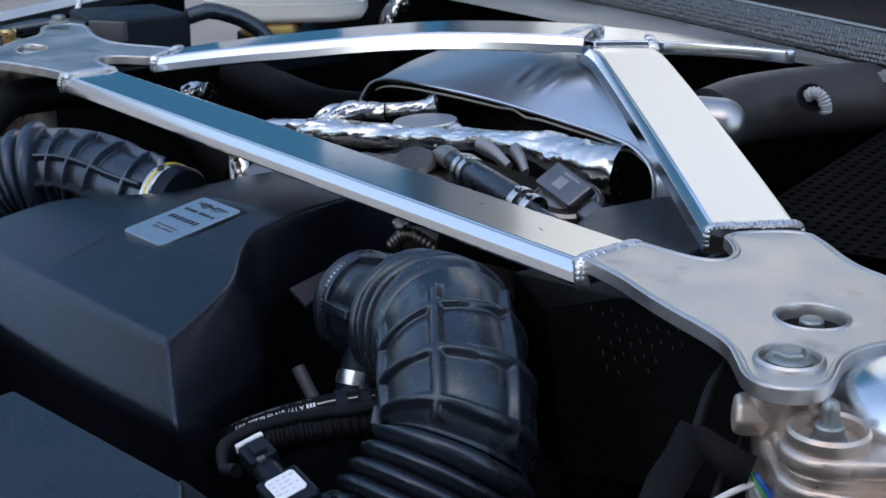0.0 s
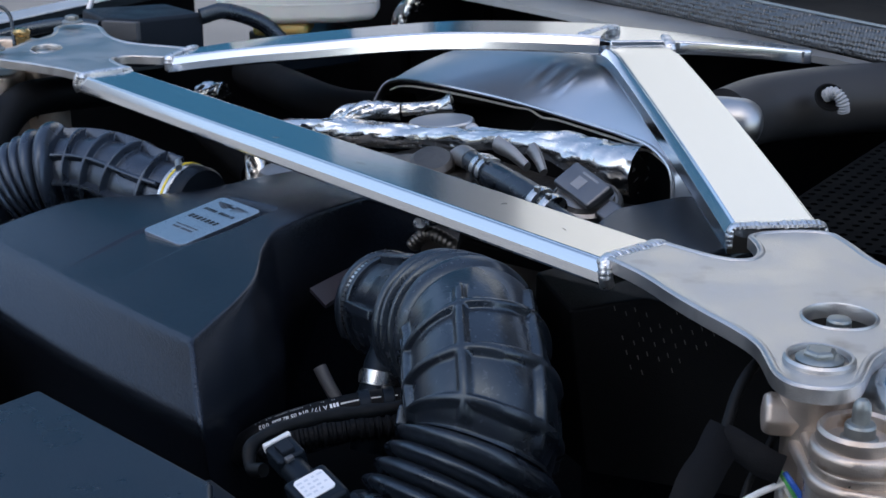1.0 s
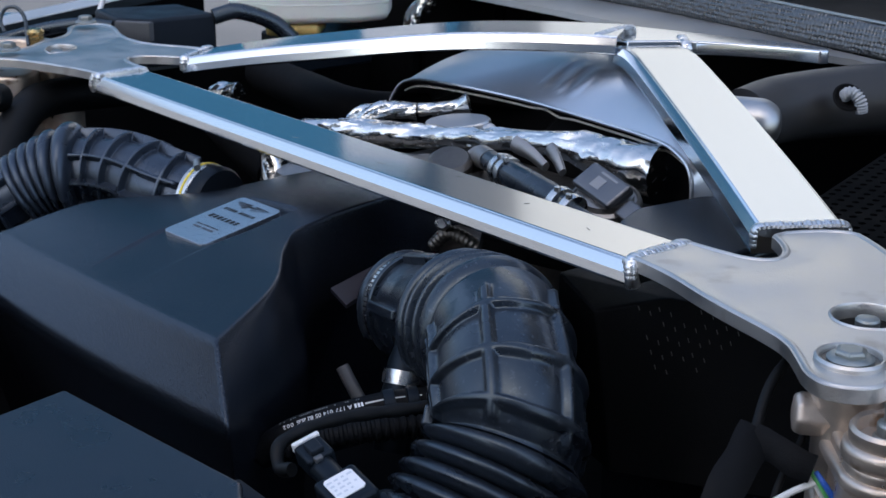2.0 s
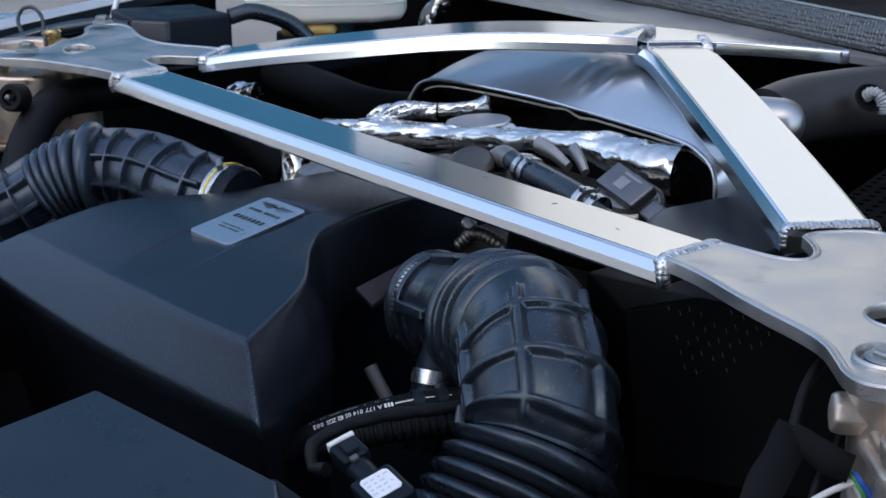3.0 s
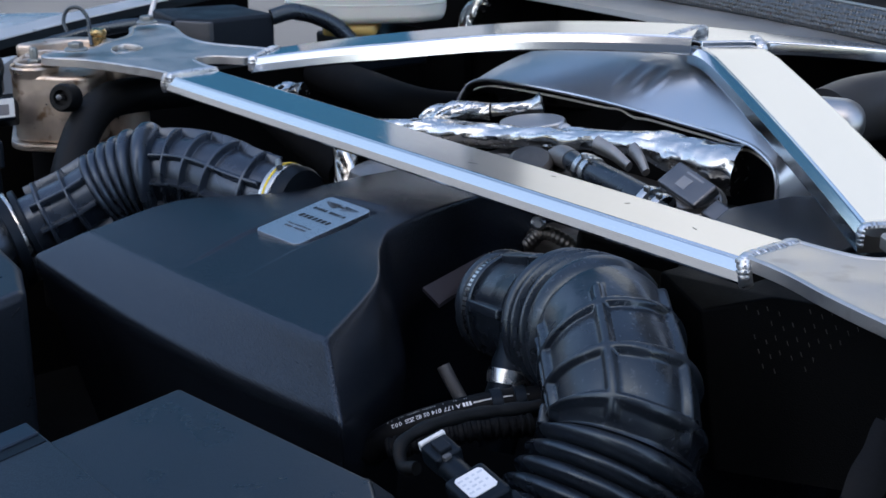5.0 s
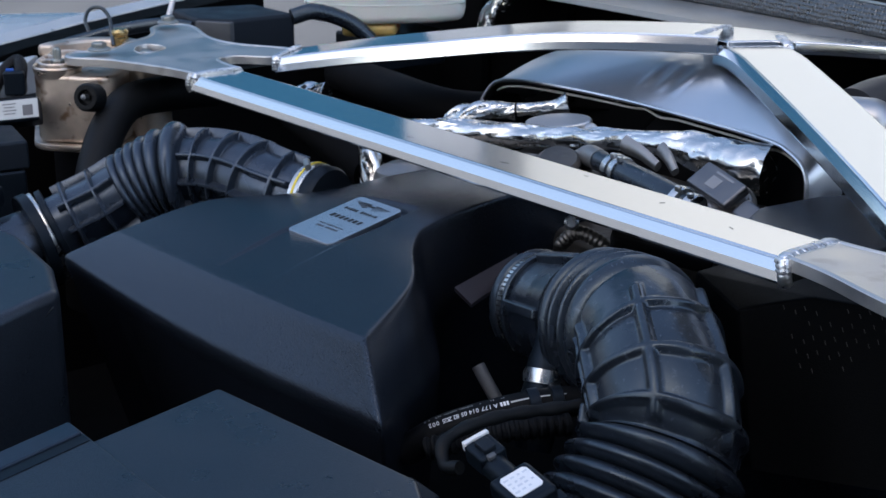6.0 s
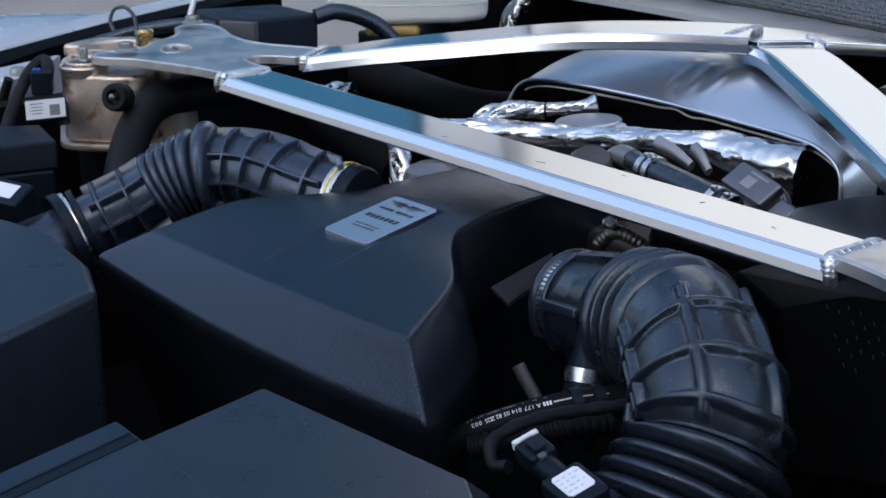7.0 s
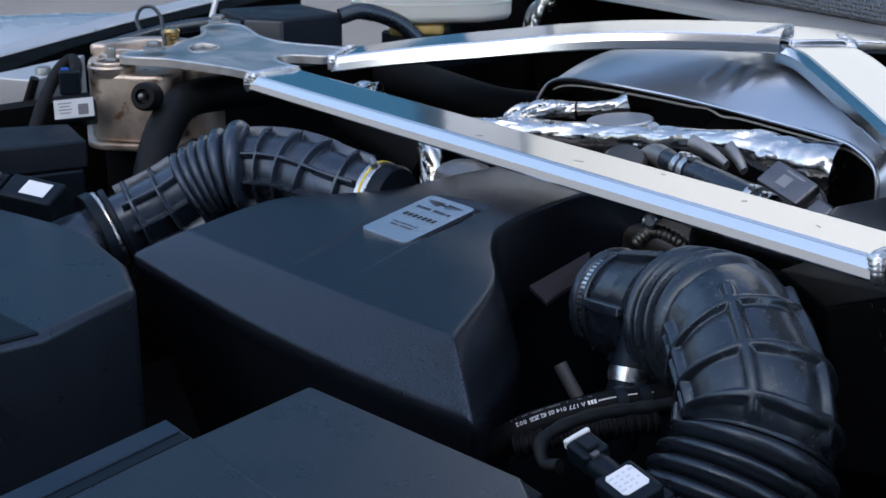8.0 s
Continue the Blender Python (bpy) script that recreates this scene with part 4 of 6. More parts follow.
def near_tower():
    b = thing("strut_tower", (0.62, 0.605, 0.60), "raw cast aluminium strut tower with brownish casting skin", "strut tower", group="strut towers")
    around = [(0.5975, 0.5470, 0.0215), (0.665, 0.630, 0.024), (0.640, 0.660, 0.060), (0.5635, 0.573, 0.0190)]
    part("casting", prism(hull(around, 0), 0.60, 0.828, 0.003, 3), M["tower"], b, smooth=40)
    part("rim", prism(hull(around[:3], 0.002), 0.826, 0.8375, 0.004, 4), M["tower"], b, "rounded rim of the casting", smooth=40)
    ridge = [(0.5480, 0.5560, 0.800), (0.5640, 0.5390, 0.790), (0.5860, 0.5250, 0.778), (0.6180, 0.5200, 0.772), (0.650, 0.530, 0.772)]
    part("casting_rib", pipe(ridge, 0.0035, 40, 12), M["tower"], b, "raised casting seam", smooth=60)
    part("shelf", prism(hull([(0.5975, 0.5470, 0.0245), (0.640, 0.600, 0.05), (0.5600, 0.5690, 0.0185)], 0), 0.8130, 0.8215, 0.003, 3), M["tower"], b, "rounded ledge of the casting", smooth=50)
    part("neck", lathe([(0.019, 0.70), (0.0165, 0.80), (0.0165, 0.830), (0.019, 0.836), (0.0195, 0.8475), (0.017, 0.8485), (0, 0.8485)], (0.556, 0.567, 0), (0, 0, 1), 40), M["tower"], b)
    part("dome", lathe([(0.050, 0.80), (0.050, 0.836), (0.048, 0.846), (0.041, 0.855), (0.028, 0.860), (0.0, 0.861)], (0.611, 0.613, 0), (0, 0, 1), 64), M["dome"], b, "bright round top mount cup", smooth=60)
    for x, y in ((0.5975, 0.5470), (0.668, 0.556)):
        ring = [(0.0190, 0.832), (0.0205, 0.837), (0.0205, 0.8435), (0.0190, 0.8455), (0.0170, 0.8440), (0.0160, 0.838)]
        part("bolt_pocket", lathe(ring, (x, y, 0), (0, 0, 1), 40), M["tower"], b)
        hex_bolt((x, y, 0.8400), 0.0076, 0.0075, 0.0092, label="round zinc-plated collar nut on a stud", sides=26)
        part("stud", lathe([(0.0046, 0.845), (0.0046, 0.8545), (0.0042, 0.8570), (0.0026, 0.8592), (0, 0.8600)], (x, y, 0), (0, 0, 1), 16), M["zinc"], b)
    part("lug", bevelled(lathe([(0.0120, -0.022), (0.0120, 0.002), (0.0108, 0.0055), (0.0060, 0.0065), (0, 0.0065)], (0.543, 0.551, 0.8310), (-0.70, -0.71, 0.05), 8), 0.0016, 2, 30), M["tower"], b, "worn cast boss", smooth=40)
    # the bolts through the plate's two lobes in their counterbores, and the bolt down in the round hole
    for x, y in ((0.556, 0.567), (0.630, 0.712)):
        part("counterbore_ring", lathe([(0.0186, 0.8595), (0.0184, 0.8622), (0.0172, 0.8636), (0.0160, 0.8632), (0.0153, 0.8606)], (x, y, 0), (0, 0, 1), 48), M["cast"], b)
        part("counterbore_floor", lathe([(0.0156, 0.8602), (0.0150, 0.8607), (0, 0.8607)], (x, y, 0), (0, 0, 1), 40), M["blockmetal"], b)
        hex_bolt((x, y, 0.8630), 0.0086, 0.0042, 0.0122)
    hex_bolt((0.523, 0.627, 0.8420), 0.0068, 0.0178, 0.011, label="round-headed zinc-plated bolt in the plate hole", sides=28)
    part("foot", lathe([(0.024, 0.76), (0.024, 0.836), (0.022, 0.8385), (0, 0.8385)], (0.523, 0.627, 0), (0, 0, 1), 32), M["tower"], b)


near_tower()


def far_tower():
    b = thing("strut_tower", (-0.60, 0.60, 0.70), "raw cast aluminium strut tower with brownish casting skin", "strut tower", group="strut towers")
    c = (-0.600, 0.600, 0.0)
    around = [(-0.558, 0.5405, 0.025), (-0.523, 0.573, 0.026), (-0.605, 0.600, 0.060)]
    part("casting", prism(hull(around, 0), 0.763, 0.836, 0.0045, 4), M["tower"], b, smooth=40)
    part("foot_flange", prism(hull(around, 0.006), 0.755, 0.7625, 0.002, 2), M["tower"], b, smooth=40)
    part("core", lathe([(0.05, 0.55), (0.05, 0.753), (0, 0.753)], c, (0, 0, 1), 32), M["dark"], b)
    crown = [(c[0] + rr * math.cos(radians(a)), c[1] + rr * math.sin(radians(a))) for rr, span in ((0.066, range(60, 221, 10)), (0.046, range(220, 59, -10))) for a in span]
    part("crown", prism(crown, 0.835, 0.849, 0.004, 3), M["tower"], b, "raised rear wall of the casting", smooth=50)
    for x, y in ((-0.555, 0.5385), (-0.592, 0.566)):
        ring = [(0.0175, 0.830), (0.0195, 0.838), (0.0195, 0.846), (0.0182, 0.8475), (0.0165, 0.846), (0.0160, 0.840)]
        part("bolt_pocket", lathe(ring, (x, y, 0), (0, 0, 1), 40), M["tower"], b)
        outer = [(0.0235, 0.832), (0.0255, 0.8385), (0.0262, 0.8420), (0.0250, 0.8440), (0.0232, 0.8425), (0.0225, 0.8360)]
        part("outer_ring", lathe(outer, (x, y, 0), (0, 0, 1), 44, False), M["tower"], b)
    hex_bolt((-0.557, 0.540, 0.8415), 0.0075, 0.008, 0.0105)
    part("stud", lathe([(0.0045, 0.840), (0.0045, 0.8585), (0.0032, 0.861), (0, 0.861)], (-0.557, 0.540, 0), (0, 0, 1), 16), M["zinc"], b)
    for x, y in ((-0.523, 0.573), (-0.630, 0.712)):
        hex_bolt((x, y, 0.8620), 0.0080, 0.0065, 0.0122)
    hex_bolt((-0.523, 0.627, 0.8400), 0.0068, 0.0135, 0.011, label="round-headed zinc-plated bolt in the plate hole", sides=28)
    part("foot", lathe([(0.024, 0.76), (0.024, 0.834), (0.022, 0.8365), (0, 0.8365)], (-0.523, 0.627, 0), (0, 0, 1), 32), M["tower"], b)


far_tower()


# ---- heat shield ----
def heat_shield():
    front = [(-0.245, 0.862, 0.795), (-0.240, 0.868, 0.819), (-0.222, 0.873, 0.837), (-0.17, 0.878, 0.843), (-0.062, 0.893, 0.842), (0.06, 0.885, 0.842), (0.125, 0.874, 0.843), (0.155, 0.868, 0.840), (0.180, 0.861, 0.828), (0.186, 0.858, 0.80), (0.187, 0.856, 0.775)]
    back = [(-0.30, 1.03, 0.80), (-0.29, 1.04, 0.83), (-0.25, 1.05, 0.852), (-0.18, 1.06, 0.866), (-0.06, 1.05, 0.874), (0.03, 1.02, 0.868), (0.085, 0.975, 0.858), (0.135, 0.940, 0.852), (0.170, 0.922, 0.848), (0.190, 0.905, 0.838), (0.195, 0.895, 0.82), (0.196, 0.89, 0.79)]
    w, n = 217, 60
    f, _ = spline(front, w)
    k, _ = spline(back, w)
    vs, fs = [], []
    for j in range(n + 1):
        t = j / n
        for i in range(w):
            p = f[i] * (1 - t) + k[i] * t
            edge = math.sin(math.pi * i / (w - 1)) ** 0.6
            run = min(1, max(0, (t - 0.10) / 0.04)) * min(1, max(0, (0.40 - t) / 0.04))
            bead_line = sum(0.0009 * run * math.exp(-((i - c) / 2.4) ** 4) for c in (92, 101, 110))
            vs.append((p[0], p[1], p[2] + 0.020 * math.sin(math.pi * min(1, t * 1.1)) * edge + bead_line))
    for j in range(n):
        for i in range(w - 1):
            fs.append([j * w + i, j * w + i + 1, (j + 1) * w + i + 1, (j + 1) * w + i])
    s = thing("heat_shield", (0, 0.95, 0.8), "satin silver sheet-metal heat shield over the turbochargers", "heat shield")
    part("sheet", (vs, fs), M["shield"], s, smooth=60)
    cap, _ = spline([(0.150, 0.912, 0.8590), (0.1875, 0.9325, 0.8595), (0.2015, 0.9465, 0.8565)], 40)
    part("rounded_end", sweep(cap, lambda i, a: 0.0222 * math.sqrt(max(0.02, 1 - max(0, (i - 27) / 12.3) ** 2)), 40), M["satin"], s, smooth=60)
    part("rolled_edge", sweep(f, lambda i, a: 0.0020, 8), M["shield"], s)
    f = f[::3]
    inner = f[6:66] + np.array([0.0, 0.006, -0.0075])
    for i in range(60):
        inner[i, 2] += 0.0022 * math.exp(-((i - 27) / 1.6) ** 2) - 0.0022 * math.exp(-((i - 30) / 1.8) ** 2)
    part("liner_edge", sweep(inner, lambda i, a: 0.0012, 6), M["liner"], s, "thin pale edge of the inner liner")


heat_shield()
solo("turbo_housing", join(lathe([(0.055, -0.05), (0.062, -0.02), (0.062, 0.02), (0.050, 0.045), (0.030, 0.05), (0, 0.05)], (-0.03, 0.97, 0.775), (0.3, -0.9, 0.2), 48),
                           lathe([(0.035, -0.05), (0.035, 0.05), (0, 0.05)], (0.12, 0.94, 0.775), (0.2, -0.9, 0.3), 40)), M["dark"], "dark turbocharger housing under the heat shield", "turbocharger")


# ---- foil-wrapped pipes and plumbing in the valley ----
def crumple(path, r, seed, around=48, amp=0.30, lumps=None):
    """A tube of long creased foil folds: flat facets at two scales, with a dent where two folds meet."""
    rng = random.Random(seed)
    n = len(path)
    layers = []
    for ci, ca, k in ((max(3, n // 24), 6, 0.8), (max(6, n // 11), 10, 0.50), (max(9, n // 5), 17, 0.16)):
        layers.append((ci, ca, k, [[rng.uniform(-1, 1) for _ in range(ca)] for _ in range(ci + 3)]))

    def rad(i, a):
        h = 0.0
        for ci, ca, k, table in layers:
            v = (a / (2 * math.pi) * ca + 0.35 * ca * i / n) % ca
            u = i / n * ci + 0.5 * (int(v) % 2)
            i0, j0 = int(u), int(v)
            fu, fv = u - i0, v - j0
            p00, p10 = table[i0][j0 % ca], table[i0 + 1][j0 % ca]
            p01, p11 = table[i0][(j0 + 1) % ca], table[i0 + 1][(j0 + 1) % ca]
            if fu + fv < 1:
                h += k * (p00 + (p10 - p00) * fu + (p01 - p00) * fv)
            else:
                h += k * (p11 + (p01 - p11) * (1 - fu) + (p10 - p11) * (1 - fv))
        k = lumps(i / n) if lumps else 1.0
        return r * k * (1 + amp * h)
    return sweep(path, rad, around)


def foil(pts, r, seed, n=90, amp=0.30, lumps=None):
    path, s = spline(pts, n)
    return crumple(path, r, seed, amp=amp, lumps=lumps)


solo("foil_wrapped_pipe", foil([(-0.2237, 0.7445, 0.8052), (-0.1966, 0.7591, 0.8071), (-0.1631, 0.7752, 0.8083), (-0.1238, 0.7925, 0.8105), (-0.0789, 0.8106, 0.8150), (-0.0343, 0.8198, 0.8210), (0.0084, 0.8287, 0.8270), (0.0427, 0.8371, 0.8290), (0.0688, 0.8458, 0.8270), (0.0944, 0.8545, 0.8230), (0.1178, 0.8612, 0.8200), (0.138, 0.868, 0.818)], 0.0116, 3, 230, 0.23,
                               lambda t: 1.0 + 0.12 * math.sin(9 * t) - 0.15 * max(0, 1 - abs(t - 0.66) / 0.2) + 0.75 * max(0, (t - 0.72) / 0.28)), M["foil"], "crinkled silver foil wrapped round a turbo pipe", "wrapped pipe", smooth=24)
solo("foil_wrapped_pipe", foil([(-0.1893, 0.7779, 0.8150), (-0.173, 0.7899, 0.8220), (-0.1554, 0.804, 0.8265), (-0.1363, 0.8202, 0.8285)], 0.0095, 8, 50, 0.30,
                               lambda t: 0.55 + 0.55 * math.sin(math.pi * min(0.85, 0.1 + t * 0.9))), M["foil"], "crumpled silver foil wedge above the longer pipe", "wrapped pipe", smooth=24)
solo("foil_wrapped_pipe", foil([(-0.1350, 0.8218, 0.8300), (-0.12, 0.835, 0.8316), (-0.1078, 0.846, 0.8335), (-0.099, 0.8549, 0.8370)], 0.0066, 13, 50, 0.15,
                               lambda t: 1.0 + 0.8 * max(0, (t - 0.72) / 0.28) ** 1.5), M["foil"], "short silver foil sleeve with a flared end", "wrapped pipe", smooth=24)
solo("foil_wrapped_pipe", foil([(-0.180, 0.682, 0.72), (-0.192, 0.689, 0.748), (-0.206, 0.698, 0.772), (-0.222, 0.709, 0.794)], 0.0125, 5, 50, 0.16), M["foil"],
     "upright crinkled silver foil sleeve behind the engine cover", "wrapped pipe", smooth=24)
solo("round_cap", lathe([(0.030, -0.03), (0.030, 0.0), (0.026, 0.010), (0.014, 0.016), (0, 0.017)], (-0.180, 0.716, 0.768), (0, 0, 1), 40), M["engine"], "dull grey rounded metal cap behind the engine cover", "cap")
solo("oil_flange", join(lathe([(0.007, -0.008), (0.007, 0.004), (0.005, 0.006), (0, 0.006)], (-0.050, 0.838, 0.822), (0.8, -0.3, 0.6), 24), moved(prism([(0.033 * math.cos(radians(k)), 0.017 * math.sin(radians(k))) for k in range(0, 360, 12)], -0.004, 0.004, 0.0025, 3), pose(-0.085, 0.830, 0.824, 12, -6, 30))),
     M["satin"], "dull cast flange lying on the foil", "flange")


def coolant_hose():
    h = thing("coolant_hose", (0.05, 0.75, 0.8), "short black rubber coolant hose with steel clips", "hose")
    pts = [(0.025, 0.772, 0.823), (0.046, 0.764, 0.823), (0.075, 0.756, 0.822), (0.115, 0.747, 0.821), (0.150, 0.741, 0.818), (0.19, 0.739, 0.810), (0.23, 0.738, 0.80)]
    path, s = spline(pts, 60)
    part("hose_body", sweep(path, lambda i, a: 0.0120 if 12 < i < 38 else (0.0072 if i > 38 else 0.0090), 28), M["rubber"], h, smooth=50)
    for i in (11, 14, 37, 41):
        clip = part("hose_clip", lathe([(0.010, -0.0035), (0.0136, -0.0035), (0.0142, 0.0), (0.0136, 0.0035), (0.010, 0.0035)], path[i], path[i + 1] - path[i], 32), M["steel"], h)
        part("clip_ear", box((0.005, 0.004, 0.005), tuple(path[i] + np.array([0.003, -0.006, 0.0135])), bevel=0.001), M["steel"], clip)
    part("pipe_end", pipe([(0.0, 0.780, 0.815), (0.015, 0.775, 0.822), (0.035, 0.768, 0.823)], 0.0098), M["engine"], h)


coolant_hose()


def actuator():
    a = thing("actuator", (0.14, 0.80, 0.78), "dark plastic and metal turbo actuator with a printed code patch", "actuator")
    m = frame_of((0.1439, 0.7958, 0.8215), (0.0483, -0.0034, -0.012), (0.0087, 0.0203, 0.0125))
    a_top = a
    a = part("housing", join(box((0.047, 0.027, 0.007), m=m @ pose(-0.002, 0, -0.0035), bevel=0.0025), box((0.038, 0.024, 0.008), m=m @ pose(0.000, 0.004, -0.0105), bevel=0.003)), M["gunmetal"], a, smooth=60, weighted=True)
    part("printed_square", box((0.011, 0.011, 0.0003), m=m @ pose(-0.004, -0.001, 0.0001)), M["faint"], a)
    part("print_line", box((0.020, 0.0020, 0.0003), m=m @ pose(0.000, 0.0086, 0.0001)), M["faint"], a)
    a = a_top
    part("plug", box((0.022, 0.020, 0.014), m=m @ pose(0.034, -0.002, -0.014), bevel=0.004), M["gunmetal"], a)
    part("metal_cap", lathe([(0.031, -0.03), (0.031, -0.006), (0.0300, -0.003), (0.0270, -0.001), (0.0262, -0.003), (0.0245, -0.003), (0.0235, 0.002), (0.012, 0.004), (0, 0.004)], (0.140, 0.8035, 0.8095), (0.20, -0.22, 1), 56), M["engine"], a)
    for p, q, r in (((0.0391, 0.7937, 0.8344), (0.0836, 0.7885, 0.8244), 0.0056), ((0.0715, 0.8054, 0.8340), (0.0978, 0.7946, 0.8215), 0.0052)):
        mid = [(u + v) / 2 + d for u, v, d in zip(p, q, (0, 0, 0.002))]
        path, _ = spline([p, mid, q], 20)
        part("bracket_arm", sweep(path, lambda i, a: r * (1.5 - 0.6 * i / 20) / (1 + 0.45 * abs(math.sin(a))), 18), M["engine"], a, smooth=50)


actuator()
solo("engine_block", join(box((0.30, 0.20, 0.10), (-0.02, 0.80, 0.73), bevel=0.01), box((0.10, 0.05, 0.05), m=pose(-0.02, 0.765, 0.785, 0, 0, 12), bevel=0.012),
                          lathe([(0.020, -0.02), (0.020, 0.02), (0.016, 0.024), (0, 0.024)], (-0.005, 0.757, 0.80), (0.3, -0.3, 1), 32),
                          pipe([(-0.10, 0.77, 0.795), (-0.05, 0.765, 0.800), (0.0, 0.758, 0.795), (0.04, 0.742, 0.785)], 0.008),
                          pipe([(0.02, 0.79, 0.80), (0.06, 0.785, 0.805), (0.11, 0.770, 0.795), (0.15, 0.765, 0.79)], 0.007)), M["blockmetal"], "dull dark cast engine valley with pipes", "engine")


def cam_cover():
    b = thing("cam_cover", (0.28, 0.75, 0.6), "matt black grained plastic cam cover beside the valley", "cover")
    o = [(0.208, 0.767), (0.222, 0.735), (0.26, 0.69), (0.36, 0.69), (0.36, 0.80), (0.27, 0.85), (0.228, 0.820)]
    part("shell", prism(o, 0.60, lambda x, y: 0.824 + 0.10 * (x - 0.222) + 0.06 * (y - 0.767), 0.008, 4), M["grained"], b, smooth=60, weighted=True)
    part("rear_lip", box((0.10, 0.02, 0.02), m=pose(0.30, 0.835, 0.826, 0, 0, -30), bevel=0.004), M["grained"], b)


cam_cover()


def slotted_box():
    b = thing("slotted_box", (0.42, 0.66, 0.5), "black plastic box with short vent slits", "cover")
    vs = [(0.268, 0.633, 0.815), (0.355, 0.652, 0.817), (0.325, 0.612, 0.808), (0.345, 0.612, 0.70), (0.268, 0.633, 0.70), (0.56, 0.76, 0.810), (0.56, 0.74, 0.70), (0.50, 0.82, 0.815), (0.27, 0.82, 0.815), (0.27, 0.82, 0.70)]
    fs = [[0, 2, 1], [0, 4, 3, 2], [2, 3, 6, 5, 1], [0, 1, 5, 7, 8], [8, 9, 4, 0]]
    part("shell", bevelled((vs, fs), 0.002, 2, 8), M["blackbox"], b, smooth=60)
    o, u, v = np.array((0.3471, 0.6310, 0.812)), np.array((0.0139, 0.0088, 0.0009)), np.array((0.0044, -0.0003, -0.0088))
    down = v / np.linalg.norm(v)
    for i in range(7):
        for j in range(5):
            for h in (0.0, 0.5):
                if i + j < 7 - h * 2 and (i * 5 + j * 3) % 7 != 3:
                    c = o + u * (i + h) * 0.82 + v * (j + h * 0.6)
                    part("slit", box((0.0030, 0.0004, 0.0018), m=frame_of(tuple(c), tuple(down), tuple(u))), M["slitedge"], b)


slotted_box()


def perforated_panel():
    """A sheet with rows of round holes, each hole a real opening."""
    o, u, v = np.array((0.33, 0.775, 0.831)), np.array((-0.085, 0.35, 0.022)), np.array((0.30, 0.135, -0.006))
    nu, nv = 34, 30
    vs, fs = [], []
    nn = np.cross(v, u)
    nn /= np.linalg.norm(nn)
    for j in range(nv):
        for i in range(nu):
            base = len(vs)
            for ring, (ru, rv) in enumerate(((0.25, 0.27), (0.5, 0.5))):
                for k in range(8):
                    a = 2 * math.pi * (k + 0.5) / 8
                    s = 1 / max(abs(math.cos(a)), abs(math.sin(a))) if ring else 1.0
                    vs.append(o + u * ((i + 0.5 + ru * s * math.cos(a)) / nu) + v * ((j + 0.5 + rv * s * math.sin(a)) / nv))
            for k in range(8):
                vs.append(np.array(vs[base + k]) - nn * 0.004)
            for k in range(8):
                k2 = (k + 1) % 8
                fs.append([base + k, base + k2, base + 8 + k2, base + 8 + k])
                fs.append([base + k, base + 16 + k, base + 16 + k2, base + k2])
            # the four corners between neighbouring holes
            for k in (0, 2, 4, 6):
                a = 2 * math.pi * (k + 1) / 8
                vs.append(o + u * ((i + 0.5 + 0.7071 * math.cos(a)) / nu) + v * ((j + 0.5 + 0.7071 * math.sin(a)) / nv))
                fs.append([base + 8 + k, base + 8 + (k + 1) % 8, len(vs) - 1])
    bm = bmesh.new()
    bv = [bm.verts.new(tuple(q)) for q in vs]
    for f in fs:
        bm.faces.new([bv[i] for i in f])
    bmesh.ops.remove_doubles(bm, verts=bm.verts[:], dist=1e-5)
    p = thing("perforated_panel", tuple(o), "black plastic panel with rows of round holes", "panel")
    part("sheet", bm, M["panelblack"], p, smooth=20, weighted=False)
    # near-black sheet added behind the holes in place of the shade inside them
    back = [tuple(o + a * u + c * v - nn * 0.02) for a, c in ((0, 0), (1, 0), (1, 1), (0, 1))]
    part("hole_shade", (back, [[0, 1, 2, 3]]), M["dark"], p)


perforated_panel()


# ---- bulkhead side ----
def air_duct():
    d = thing("air_duct", (0.2, 1.0, 0.85), "dark grey plastic duct running back to the bulkhead", "duct")
    path, s = spline([(0.159, 0.951, 0.854), (0.16, 1.005, 0.858), (0.195, 1.096, 0.860), (0.25, 1.19, 0.855), (0.32, 1.275, 0.845)], 40)
    part("tube", sweep(path, lambda i, a: 0.029 + 0.008 * i / 40, 40), M["duct"], d, smooth=50)
    part("grommet", lathe([(0.004, -0.006), (0.0125, -0.001), (0.0135, 0.001), (0.012, 0.002), (0.004, -0.004)], (0.216, 1.016, 0.8755), (0.62, -0.45, 0.62), 28), M["dark"], d)
    path, s = spline([(0.209, 1.022, 0.872), (0.213, 1.017, 0.878), (0.220, 1.018, 0.880), (0.226, 1.020, 0.874), (0.227, 1.022, 0.864)], 60)
    part("corrugated_tube", sweep(path, lambda i, a: 0.0050 + 0.0009 * math.sin(i * 1.5), 16), M["palegrey"], d, "pale grey corrugated tube", smooth=60)


air_duct()


